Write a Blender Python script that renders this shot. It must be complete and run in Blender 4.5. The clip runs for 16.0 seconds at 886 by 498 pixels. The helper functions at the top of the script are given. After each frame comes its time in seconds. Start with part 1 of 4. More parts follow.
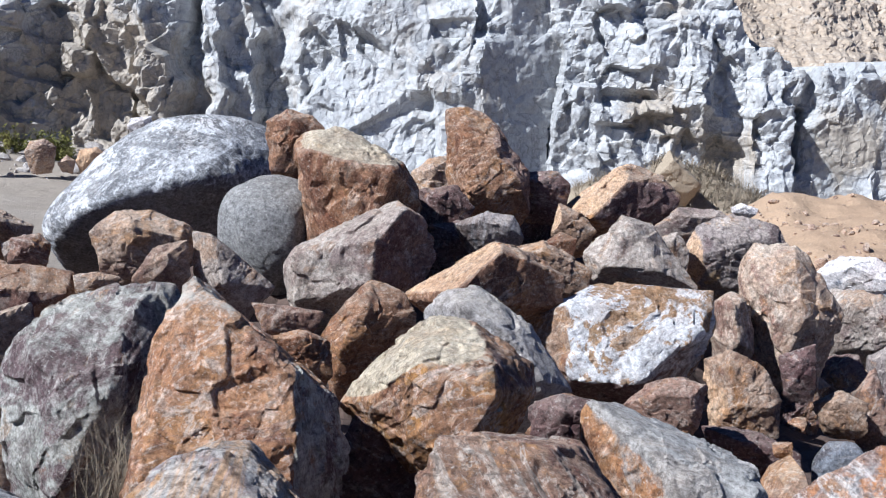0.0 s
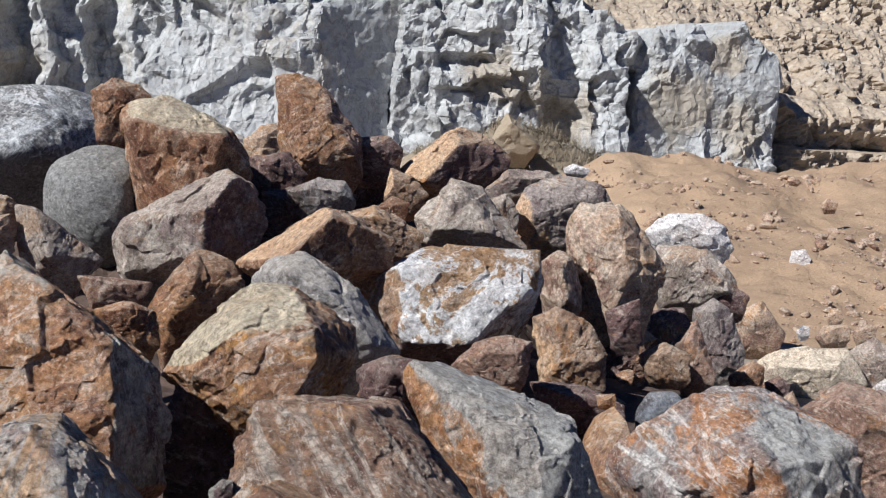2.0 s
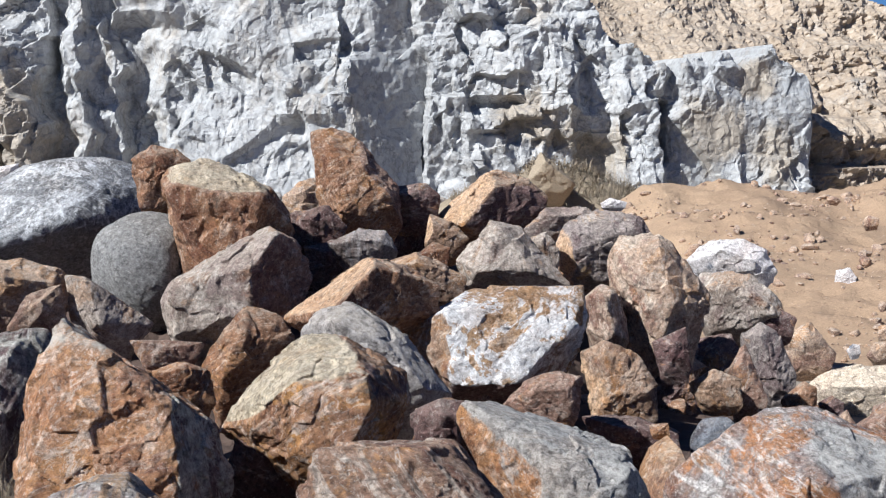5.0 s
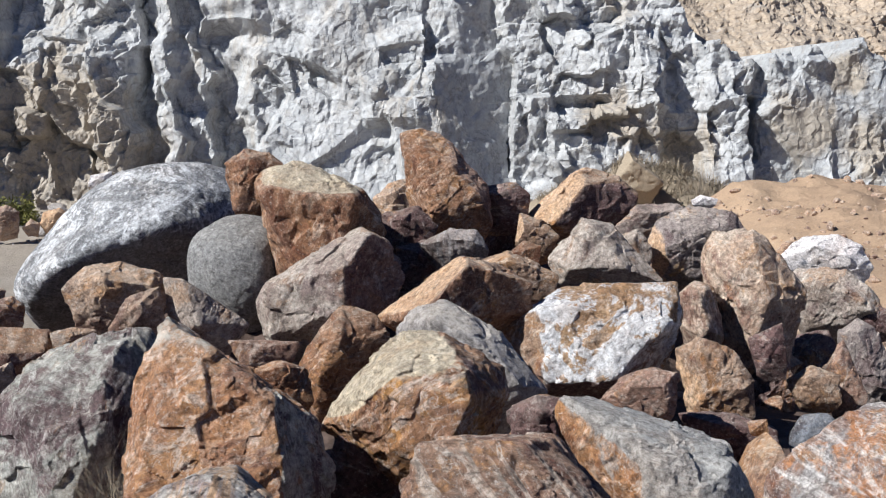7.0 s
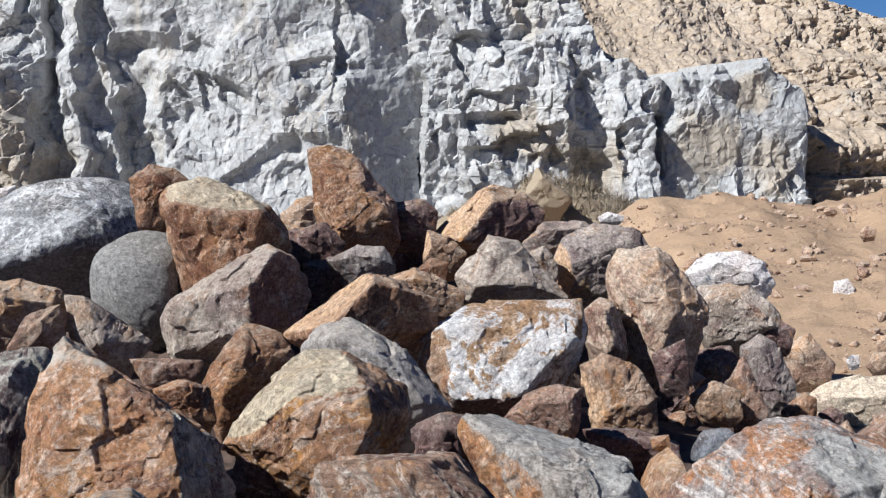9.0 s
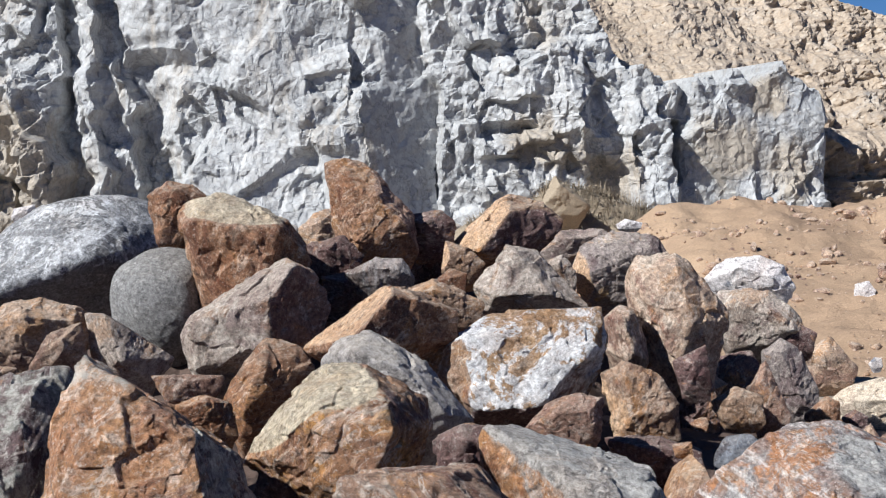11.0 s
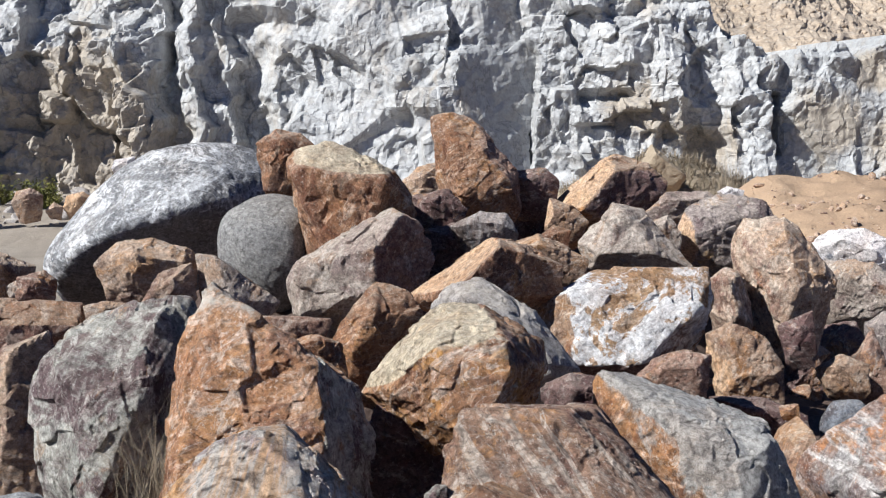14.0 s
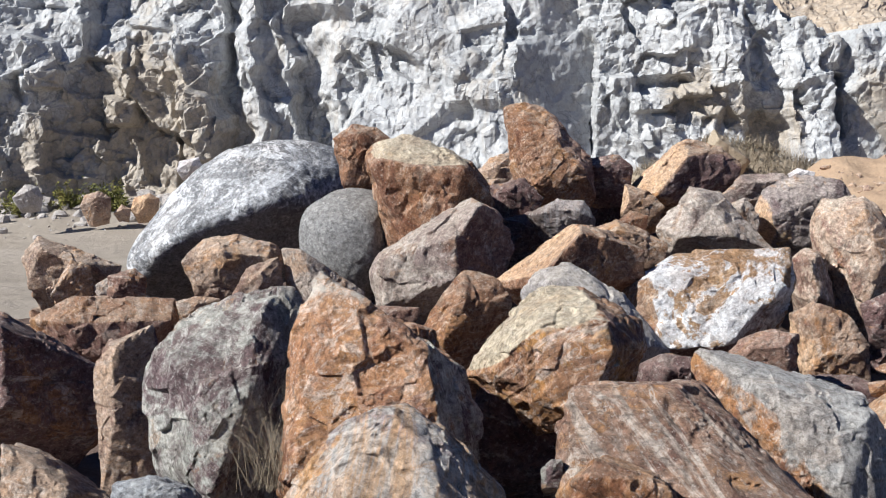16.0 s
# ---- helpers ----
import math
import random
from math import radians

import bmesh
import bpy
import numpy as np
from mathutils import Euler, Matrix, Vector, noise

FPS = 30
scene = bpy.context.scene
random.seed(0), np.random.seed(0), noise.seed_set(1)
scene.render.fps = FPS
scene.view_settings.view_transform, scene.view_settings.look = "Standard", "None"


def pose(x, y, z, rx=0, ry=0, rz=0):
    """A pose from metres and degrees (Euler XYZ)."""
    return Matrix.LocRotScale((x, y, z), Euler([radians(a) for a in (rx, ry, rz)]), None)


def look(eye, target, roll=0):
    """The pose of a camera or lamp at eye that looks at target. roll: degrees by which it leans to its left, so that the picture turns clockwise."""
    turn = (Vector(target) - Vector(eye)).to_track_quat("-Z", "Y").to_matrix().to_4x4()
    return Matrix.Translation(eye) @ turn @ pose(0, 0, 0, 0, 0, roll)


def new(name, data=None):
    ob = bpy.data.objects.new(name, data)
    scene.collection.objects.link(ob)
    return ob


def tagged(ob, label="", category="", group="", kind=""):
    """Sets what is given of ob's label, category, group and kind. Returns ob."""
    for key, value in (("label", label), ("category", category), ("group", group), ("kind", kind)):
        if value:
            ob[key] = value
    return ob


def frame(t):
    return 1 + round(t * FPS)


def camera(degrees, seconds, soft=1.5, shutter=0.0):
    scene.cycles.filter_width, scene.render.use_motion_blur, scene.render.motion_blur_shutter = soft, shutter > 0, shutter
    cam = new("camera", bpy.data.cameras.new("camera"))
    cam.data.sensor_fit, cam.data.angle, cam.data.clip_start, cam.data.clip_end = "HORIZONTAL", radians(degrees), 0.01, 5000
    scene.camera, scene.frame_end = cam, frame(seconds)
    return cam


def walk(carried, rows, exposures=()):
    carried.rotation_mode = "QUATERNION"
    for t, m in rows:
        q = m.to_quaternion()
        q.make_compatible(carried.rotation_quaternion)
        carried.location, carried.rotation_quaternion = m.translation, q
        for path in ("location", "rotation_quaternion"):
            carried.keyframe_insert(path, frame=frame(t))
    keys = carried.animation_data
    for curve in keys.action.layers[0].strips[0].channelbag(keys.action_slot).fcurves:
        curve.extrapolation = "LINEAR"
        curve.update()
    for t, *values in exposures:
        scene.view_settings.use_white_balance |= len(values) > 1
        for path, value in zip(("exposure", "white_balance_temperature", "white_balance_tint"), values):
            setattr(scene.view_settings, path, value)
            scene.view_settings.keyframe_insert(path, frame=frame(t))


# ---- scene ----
cam = camera(36.95, 16.0, soft=1.15)
PATH = [
    (0, (-0.002, 0.001, 2.207), (-0.026, 9.956, 1.266), 4.80),
    (0.5, (0.054, -0.037, 2.251), (0.757, 9.904, 1.429), 2.23),
    (1, (0.085, -0.051, 2.252), (1.473, 9.819, 1.452), 3.16),
    (1.5, (0.086, -0.038, 2.239), (1.446, 9.824, 1.294), 3.29),
    (2, (0.065, -0.048, 2.215), (1.210, 9.824, 1.102), 3.93),
    (2.5, (0.048, -0.068, 2.196), (0.927, 9.812, 0.929), 3.78),
    (3, (0.049, -0.095, 2.188), (0.873, 9.784, 0.872), 2.02),
    (3.5, (0.018, -0.122, 2.196), (0.210, 9.809, 1.033), 1.24),
    (4, (0.004, -0.138, 2.213), (-0.078, 9.817, 1.266), 1.72),
    (4.5, (0.037, -0.115, 2.212), (0.476, 9.830, 1.259), 0.14),
    (4.7, (0.056, -0.107, 2.213), (0.901, 9.822, 1.370), -0.22),
    (6.8, (0.026, -0.122, 2.204), (0.238, 9.852, 1.514), -0.31),
    (7, (0.027, -0.118, 2.198), (0.206, 9.851, 1.435), -1.18),
    (7.5, (0.026, -0.113, 2.198), (0.202, 9.857, 1.448), -1.08),
    (8, (0.031, -0.114, 2.196), (0.359, 9.855, 1.477), -0.88),
    (8.5, (0.047, -0.112, 2.201), (0.782, 9.829, 1.415), -1.62),
    (9, (0.051, -0.119, 2.206), (0.896, 9.823, 1.546), -0.86),
    (9.2, (0.055, -0.123, 2.206), (0.911, 9.819, 1.546), -1.42),
    (11.3, (0.053, -0.123, 2.210), (0.747, 9.839, 1.679), -1.99),
    (11.5, (0.052, -0.126, 2.209), (0.770, 9.836, 1.722), -1.75),
    (12, (0.053, -0.113, 2.202), (1.053, 9.822, 1.659), -1.27),
    (12.5, (0.047, -0.082, 2.177), (0.982, 9.832, 1.261), -0.56),
    (13, (0.023, -0.104, 2.164), (0.325, 9.847, 1.220), -1.32),
    (13.5, (0.017, -0.117, 2.158), (0.183, 9.836, 1.200), -2.05),
    (14, (-0.034, -0.134, 2.147), (0.007, 9.833, 1.330), -0.22),
    (14.5, (-0.112, -0.149, 2.142), (-0.164, 9.823, 1.398), 0.30),
    (15, (-0.138, -0.176, 2.126), (-0.081, 9.782, 1.207), 0.34),
    (15.5, (-0.147, -0.200, 2.107), (-0.332, 9.741, 1.039), 0.39),
    (16, (-0.138, -0.225, 2.137), (-0.543, 9.730, 1.277), -1.97),
]
walk(cam, [(t, look(eye, target, roll)) for t, eye, target, roll in PATH],
     [(0, 0.82, 5860, 8), (0.5, 0.77, 5910, 8), (1, 0.70, 6060, 8), (1.5, 0.54, 6210, 7), (2, 0.46, 6410, 7), (2.5, 0.56, 6360, 7), (3, 0.67, 6370, 7), (4.5, 0.70, 6270, 7),
      (7.5, 0.63, 6420, 7), (12.5, 0.64, 6370, 7), (14.5, 0.75, 6470, 7), (16, 0.79, 6470, 7)])

# ---- light ----
SUN = Vector((-0.65, -0.43, 0.63)).normalized()
world = bpy.data.worlds.new("sky")
scene.world = world
world.use_nodes = True
sky = world.node_tree.nodes.new("ShaderNodeTexSky")
sky.sky_type, sky.sun_disc = "NISHITA", False
sky.altitude, sky.air_density, sky.dust_density, sky.ozone_density = 1800, 1.0, 0.0, 3.0
sky.sun_elevation, sky.sun_rotation = math.asin(SUN.z), math.atan2(SUN.x, SUN.y)
backing = world.node_tree.nodes["Background"]
backing.inputs["Strength"].default_value = 0.022
clear = world.node_tree.nodes.new("ShaderNodeMixRGB")
clear.blend_type = "MULTIPLY"
clear.inputs["Fac"].default_value, clear.inputs["Color2"].default_value = 1.0, (0.72, 1.15, 1.85, 1)
world.node_tree.links.new(sky.outputs["Color"], clear.inputs["Color1"])
world.node_tree.links.new(clear.outputs["Color"], backing.inputs["Color"])
lamp = bpy.data.lights.new("sun", "SUN")
lamp.energy, lamp.angle, lamp.color = 5.0, radians(0.53), (1.0, 0.975, 0.945)
new("sun", lamp).matrix_world = Matrix.Translation((-30, -20, 40)) @ SUN.to_track_quat("Z", "Y").to_matrix().to_4x4()


# ---- materials ----
class Nodes:
    """Short hand for building a node tree."""

    def __init__(self, name):
        self.mat = bpy.data.materials.new(name)
        self.mat.use_nodes = True
        self.tree = self.mat.node_tree
        self.bsdf = self.tree.nodes["Principled BSDF"]

    def put(self, kind, values=(), operation="", blend_type=""):
        node = self.tree.nodes.new("ShaderNode" + kind)
        if operation:
            node.operation = operation
        if blend_type:
            node.blend_type = blend_type
        for key, value in dict(values).items():
            if isinstance(value, bpy.types.NodeSocket):
                self.tree.links.new(value, node.inputs[key])
            else:
                node.inputs[key].default_value = value
        return node

    def noise(self, at, scale, detail=6.0, rough=0.6, warp=0.0):
        return self.put("TexNoise", {"Vector": at, "Scale": scale, "Detail": detail, "Roughness": rough, "Distortion": warp}).outputs["Fac"]

    def ramp(self, fac, low, high):
        return self.put("MapRange", {"Value": fac, "From Min": low, "From Max": high}).outputs["Result"]

    def crease(self, fac):
        """Noise folded at its middle, with sharp valleys."""
        return self.math("ABSOLUTE", self.math("SUBTRACT", fac, 0.5), 0.0)

    def math(self, how, a, b):
        return self.put("Math", {0: a, 1: b}, operation=how).outputs[0]

    def mix(self, fac, a, b, how="MIX"):
        node = self.put("MixRGB", blend_type=how)
        for key, value in (("Fac", fac), ("Color1", a), ("Color2", b)):
            if isinstance(value, bpy.types.NodeSocket):
                self.tree.links.new(value, node.inputs[key])
            else:
                node.inputs[key].default_value = (*value, 1) if isinstance(value, tuple) else value
        return node.outputs[0]

    def finish(self, colour, bumps, rough=0.85):
        """Links the colour and a chain of (height, strength, distance) bumps."""
        self.tree.links.new(colour, self.bsdf.inputs["Base Color"])
        self.bsdf.inputs["Roughness"].default_value = rough
        self.bsdf.inputs["Specular IOR Level"].default_value = 0.3
        last = None
        for height, strength, distance in bumps:
            node = self.put("Bump", {"Height": height, "Strength": strength, "Distance": distance})
            if last:
                self.tree.links.new(last, node.inputs["Normal"])
            last = node.outputs["Normal"]
        self.tree.links.new(last, self.bsdf.inputs["Normal"])
        return self.mat


STYLES = {}


def rock_material(name, base, second, patch, streak, *rest, **more):
    """Broken stone of one kind; its style is kept for stones that carry two colours."""
    STYLES[name] = ((base, second, patch, streak) + rest, more)
    n = Nodes(name)
    colour, bumps = paint(n, *STYLES[name][0], **more)
    return n.finish(colour, bumps, 0.88)


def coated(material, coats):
    """The material with other stone colours and painted shade laid over it where the attributes coat_1, coat_2 of the
    mesh rise above nought.
    """
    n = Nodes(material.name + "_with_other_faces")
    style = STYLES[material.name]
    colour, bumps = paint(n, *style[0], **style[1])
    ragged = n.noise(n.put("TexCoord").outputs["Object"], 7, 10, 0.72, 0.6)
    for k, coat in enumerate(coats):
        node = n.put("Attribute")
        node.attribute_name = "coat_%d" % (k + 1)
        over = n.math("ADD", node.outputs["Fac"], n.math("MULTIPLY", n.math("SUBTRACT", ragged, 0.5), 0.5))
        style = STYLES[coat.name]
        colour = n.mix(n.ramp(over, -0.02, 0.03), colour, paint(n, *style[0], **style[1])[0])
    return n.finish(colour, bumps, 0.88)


def paint(n, base, second, patch, streak, patchy=0.5, streaky=0.3, lean=(30, 20, 0), stretch=(1, 1, 7), dust=0.15, size=1.0, edge=0.06, cap=None, free=1.6, seamy=0.16, warm=0.5, flecks=0.6):
    """Two mottled colours, patches of a third, drawn-out streaks of a fourth, fine grain and pale dust on top."""
    where = n.put("TexCoord").outputs["Object"]
    luck = n.put("ObjectInfo").outputs["Random"]
    shift = n.put("VectorMath", {0: where, 1: n.put("CombineXYZ", {"X": n.math("MULTIPLY", luck, 31.0), "Y": n.math("MULTIPLY", luck, 17.0), "Z": luck}).outputs[0]}, operation="ADD").outputs[0]
    turned = n.put("VectorRotate", {"Vector": shift, "Axis": (0.2, 1.0, 0.1), "Angle": n.math("MULTIPLY", n.math("SUBTRACT", luck, 0.5), free)}).outputs[0]
    leaning = n.put("Mapping", {"Vector": turned, "Rotation": [radians(a) for a in lean]}).outputs[0]
    drawn = n.put("Mapping", {"Vector": leaning, "Scale": stretch}).outputs[0]
    colour = n.mix(n.ramp(n.noise(shift, 2.6 / size, 9, 0.7, 0.8), 0.4, 0.6), base, second)
    spots = n.ramp(n.noise(shift, 3.6 / size, 11, 0.74, 0.5), 0.64 - 0.3 * patchy, 0.64 - 0.3 * patchy + edge)
    colour = n.mix(spots, colour, patch)
    stains = n.ramp(n.noise(shift, 1.7 / size, 9, 0.74, 0.7), 0.5, 0.62)
    colour = n.mix(n.math("MULTIPLY", stains, 0.55), colour, n.mix(1.0, colour, (0.62, 0.52, 0.46), "MULTIPLY"))
    ochre = n.noise(shift, 2.2 / size, 10, 0.76, 1.0)
    colour = n.mix(n.math("MULTIPLY", n.ramp(ochre, 0.54, 0.58), warm), colour, (0.4, 0.2, 0.075))
    colour = n.mix(n.math("MULTIPLY", n.ramp(ochre, 0.47, 0.42), n.math("MULTIPLY", warm, 1.5)), colour, n.mix(1.0, colour, (0.5, 0.39, 0.43), "MULTIPLY"))
    bands = n.noise(drawn, 2.6 / size, 9, 0.72, 0.9)
    lines = n.ramp(bands, 0.68 - 0.22 * streaky, 0.74 - 0.18 * streaky)
    colour = n.mix(n.math("MULTIPLY", lines, 0.75), colour, streak)
    seam = n.math("ABSOLUTE", n.math("SUBTRACT", n.noise(shift, 3.4 / size, 8, 0.68, 1.6), 0.5), 0.0)
    colour = n.mix(n.math("MULTIPLY", n.ramp(seam, 0.02, 0.004), seamy), colour, streak)
    coarse = n.noise(shift, 24, 8, 0.75, 0.6)
    colour = n.mix(n.math("MULTIPLY", n.ramp(coarse, 0.57, 0.68), 0.55), colour, streak)
    bits = n.noise(n.put("Mapping", {"Vector": leaning, "Scale": [v**0.45 for v in stretch]}).outputs[0], 10, 10, 0.78, 1.0)
    colour = n.mix(n.math("MULTIPLY", n.math("MULTIPLY", n.ramp(bits, 0.53, 0.57), n.ramp(ochre, 0.42, 0.54)), flecks), colour, n.mix(0.5, streak, (0.6, 0.55, 0.5)))
    mild = n.put("Mapping", {"Vector": leaning, "Scale": [v**0.4 for v in stretch]}).outputs[0]
    pits = n.noise(mild, 19, 9, 0.8, 0.5)
    colour = n.mix(n.math("MULTIPLY", n.ramp(pits, 0.48, 0.32), 0.85), colour, n.mix(1.0, colour, (0.34, 0.31, 0.31), "MULTIPLY"))
    grain = n.noise(shift, 52, 6, 0.82, 0.4)
    colour = n.mix(0.85, colour, n.mix(n.ramp(grain, 0.36, 0.64), (0.36, 0.35, 0.35), (1.66, 1.66, 1.64)), "MULTIPLY")
    crystals = n.noise(shift, 85, 4, 0.7)
    colour = n.mix(n.math("MULTIPLY", n.ramp(crystals, 0.6, 0.66), 0.5), colour, n.mix(0.6, streak, (0.7, 0.68, 0.64)))
    colour = n.mix(n.math("MULTIPLY", n.ramp(crystals, 0.41, 0.35), 0.6), colour, n.mix(1.0, colour, (0.3, 0.27, 0.28), "MULTIPLY"))
    web = n.put("TexVoronoi", {"Vector": n.put("VectorMath", {0: shift, 1: n.put("VectorMath", {0: n.put("TexNoise", {"Vector": shift, "Scale": 5.0, "Detail": 6.0}).outputs["Color"], 1: (0.3, 0.3, 0.3)}, operation="MULTIPLY").outputs[0]}, operation="ADD").outputs[0], "Scale": 2.4 / size})
    web.feature = "DISTANCE_TO_EDGE"
    crack = n.ramp(web.outputs["Distance"], 0.0, 0.035)
    colour = n.mix(n.math("MULTIPLY", n.math("SUBTRACT", 1.0, crack), n.math("MULTIPLY", n.ramp(bands, 0.5, 0.62), 0.7)), colour, (0.06, 0.05, 0.045))
    if cap:
        high = n.math("ADD", n.put("SeparateXYZ", {0: where}).outputs["Z"], n.math("MULTIPLY", n.math("SUBTRACT", n.noise(shift, 7, 7, 0.7), 0.5), 0.22))
        colour = n.mix(n.math("MULTIPLY", n.ramp(high, cap, cap + 0.03), n.ramp(coarse, 0.36, 0.6)), colour, (0.55, 0.52, 0.47))
    up = n.put("SeparateXYZ", {0: n.put("NewGeometry").outputs["Normal"]}).outputs["Z"]
    powder = n.math("MULTIPLY", n.ramp(up, 0.35, 0.95), n.ramp(coarse, 0.35, 0.6))
    colour = n.mix(n.math("MULTIPLY", powder, dust), colour, (0.5, 0.44, 0.36))
    creases = n.crease(n.noise(mild, 5, 10, 0.72, 0.3))
    return colour, [(creases, 0.7, 0.035), (crack, 0.3, 0.01), (n.crease(coarse), 0.7, 0.014), (n.crease(pits), 0.8, 0.012), (grain, 0.9, 0.004)]


RUST, GOLD, TAN, SHADED_PLUM = (0.235, 0.113, 0.062), (0.334, 0.168, 0.074), (0.434, 0.302, 0.217), (0.136, 0.0783, 0.077)
GREY, PALE, DARK, WHITE, BLUE = (0.234, 0.225, 0.238), (0.396, 0.375, 0.379), (0.09, 0.0837, 0.095), (0.646, 0.632, 0.692), (0.135, 0.155, 0.2)
rust = rock_material("rusty_stone", RUST, (0.307, 0.178, 0.113), (0.154, 0.0846, 0.0641), (0.525, 0.375, 0.271), 0.3, 0.4, dust=0.5)
rustband = rock_material("rusty_layered_stone", RUST, (0.271, 0.168, 0.108), TAN, (0.434, 0.32, 0.247), 0.3, 0.6, (0, 70, 0), dust=0.35)
rustgold = rock_material("orange_stone", (0.32, 0.155, 0.075), (0.41, 0.225, 0.112), (0.215, 0.1, 0.062), (0.648, 0.526, 0.447), 0.32, 0.42, (0, 60, 0), (1, 1, 3), dust=0.3, size=0.6)
rustcap = rock_material("orange_stone_with_pale_tip", (0.31, 0.15, 0.08), (0.385, 0.212, 0.115), (0.2, 0.098, 0.066), (0.63, 0.517, 0.447), 0.3, 0.45, (0, 70, 0), (1, 1, 3), dust=0.2, size=0.6, cap=0.2)
tan = rock_material("tan_stone", TAN, (0.326, 0.24, 0.188), (0.235, 0.16, 0.124), (0.525, 0.442, 0.386), 0.25, 0.4, dust=0.3)
tanface = rock_material("pale_tan_stone", (0.554, 0.375, 0.24), (0.496, 0.33, 0.218), (0.343, 0.223, 0.148), (0.572, 0.45, 0.354), 0.2, 0.4, dust=0.1, warm=0.15, flecks=0.3)
tanrust = rock_material("tan_and_rust_stone", (0.343, 0.231, 0.162), (0.216, 0.133, 0.0938), GOLD, (0.477, 0.375, 0.302), 0.25, 0.4, dust=0.35)
# Dark red of stones and of shaded faces; shade is part of this colour.
shaded_plum = rock_material("dark_red_and_shaded_stone", SHADED_PLUM, (0.172, 0.111, 0.104), (0.144, 0.0801, 0.0641), (0.298, 0.24, 0.232), 0.25, 0.3, dust=0.2)
plumrust = rock_material("reddish_stone", (0.252, 0.151, 0.117), (0.322, 0.201, 0.154), (0.18, 0.1, 0.0795), (0.462, 0.371, 0.318), 0.3, 0.4, dust=0.25)
greywarm = rock_material("warm_grey_stone", (0.311, 0.256, 0.223), (0.411, 0.357, 0.323), (0.241, 0.151, 0.106), (0.52, 0.468, 0.418), 0.3, 0.5, (25, 50, 0), dust=0.2, warm=0.4)
greyband = rock_material("striped_grey_stone", GREY, DARK, (0.199, 0.152, 0.139), PALE, 0.2, 0.6, (0, 75, 20), (1, 1, 9), warm=0.15, flecks=0.3)
greypale = rock_material("pale_granular_stone", (0.324, 0.299, 0.285), PALE, (0.27, 0.246, 0.238), (0.494, 0.457, 0.441), 0.3, 0.3, dust=0.5, warm=0.0, flecks=0.3)
greyround = rock_material("smooth_grey_stone", (0.18, 0.179, 0.183), (0.24, 0.238, 0.24), (0.14, 0.139, 0.144), (0.36, 0.359, 0.355), 0.25, 0.25, dust=0.12, warm=0.0, flecks=0.3)
greygreen = rock_material("grey_green_stone", (0.25, 0.254, 0.235), (0.4, 0.398, 0.373), (0.13, 0.09, 0.095), (0.56, 0.558, 0.53), 0.45, 0.5, (20, 55, 0), (1, 1, 4), dust=0.2, size=0.8, warm=0.4)
greyochre = rock_material("grey_and_ochre_stone", (0.28, 0.24, 0.227), (0.226, 0.191, 0.188), (0.407, 0.276, 0.148), (0.389, 0.33, 0.306), 0.2, 0.35, dust=0.25)
greysmooth = rock_material("smooth_grey_slab", (0.32, 0.318, 0.321), (0.38, 0.378, 0.377), (0.281, 0.231, 0.201), (0.52, 0.507, 0.5), 0.15, 0.35, (20, -50, 0), dust=0.15, size=1.2, warm=0.15, flecks=0.3)
bandgrey = rock_material("grey_and_orange_banded_stone", (0.37, 0.36, 0.355), (0.47, 0.447, 0.428), (0.43, 0.25, 0.13), (0.47, 0.27, 0.13), 0.3, 0.95, (0, 72, 0), (0.7, 0.7, 6), dust=0.08, size=0.9, free=0.15, warm=0.5)
bandbrown = rock_material("brown_and_grey_banded_stone", (0.33, 0.21, 0.15), (0.22, 0.135, 0.1), (0.36, 0.34, 0.32), (0.47, 0.41, 0.36), 0.25, 0.75, (0, -44, 0), (0.6, 0.6, 8), dust=0.08, size=0.8, free=0.1, warm=0.6)
strata = rock_material("pale_striped_stone", (0.407, 0.347, 0.316), (0.298, 0.24, 0.217), (0.496, 0.414, 0.365), (0.136, 0.106, 0.104), 0.3, 0.5, (0, 15, 0), (0.6, 0.6, 9))
redmix = rock_material("red_and_grey_stone", (0.38, 0.25, 0.18), (0.45, 0.36, 0.29), (0.26, 0.14, 0.1), (0.64, 0.53, 0.44), 0.3, 0.5, (10, 60, 0), (1.2, 1.2, 3), dust=0.2, size=0.6)
mixed = rock_material("rust_white_and_grey_stone", (0.28, 0.265, 0.27), (0.24, 0.14, 0.105), (0.36, 0.17, 0.085), (0.62, 0.6, 0.6), 0.46, 0.62, (20, -35, 0), (0.8, 0.8, 5), dust=0.06, size=0.9, free=0.2, warm=0.5)
whitecrust = rock_material("white_crusted_stone", (0.3, 0.185, 0.11), (0.38, 0.25, 0.15), (0.62, 0.625, 0.655), (0.5, 0.45, 0.42), 0.6, 0.1, dust=0.03, size=1.2, edge=0.012, warm=0.1, flecks=0.3)
whiteblue = rock_material("white_quartz_stone", (0.589, 0.559, 0.561), (0.665, 0.632, 0.651), BLUE, (0.475, 0.466, 0.501), 0.2, 0.2, dust=0.1, warm=0.0, flecks=0.3)
bluegrey = rock_material("blue_grey_stone", BLUE, (0.207, 0.221, 0.256), DARK, PALE, 0.3, 0.35, warm=0.0, flecks=0.3)
veined = rock_material("white_veined_dark_stone", (0.13, 0.135, 0.15), (0.2, 0.207, 0.225), (0.6, 0.615, 0.65), (0.62, 0.636, 0.673), 0.3, 0.75, (0, 35, 0), (1, 1.01, 2.65), dust=0.1, size=1.1, edge=0.016, seamy=0.6, free=0.3, warm=0.0, flecks=0.5)
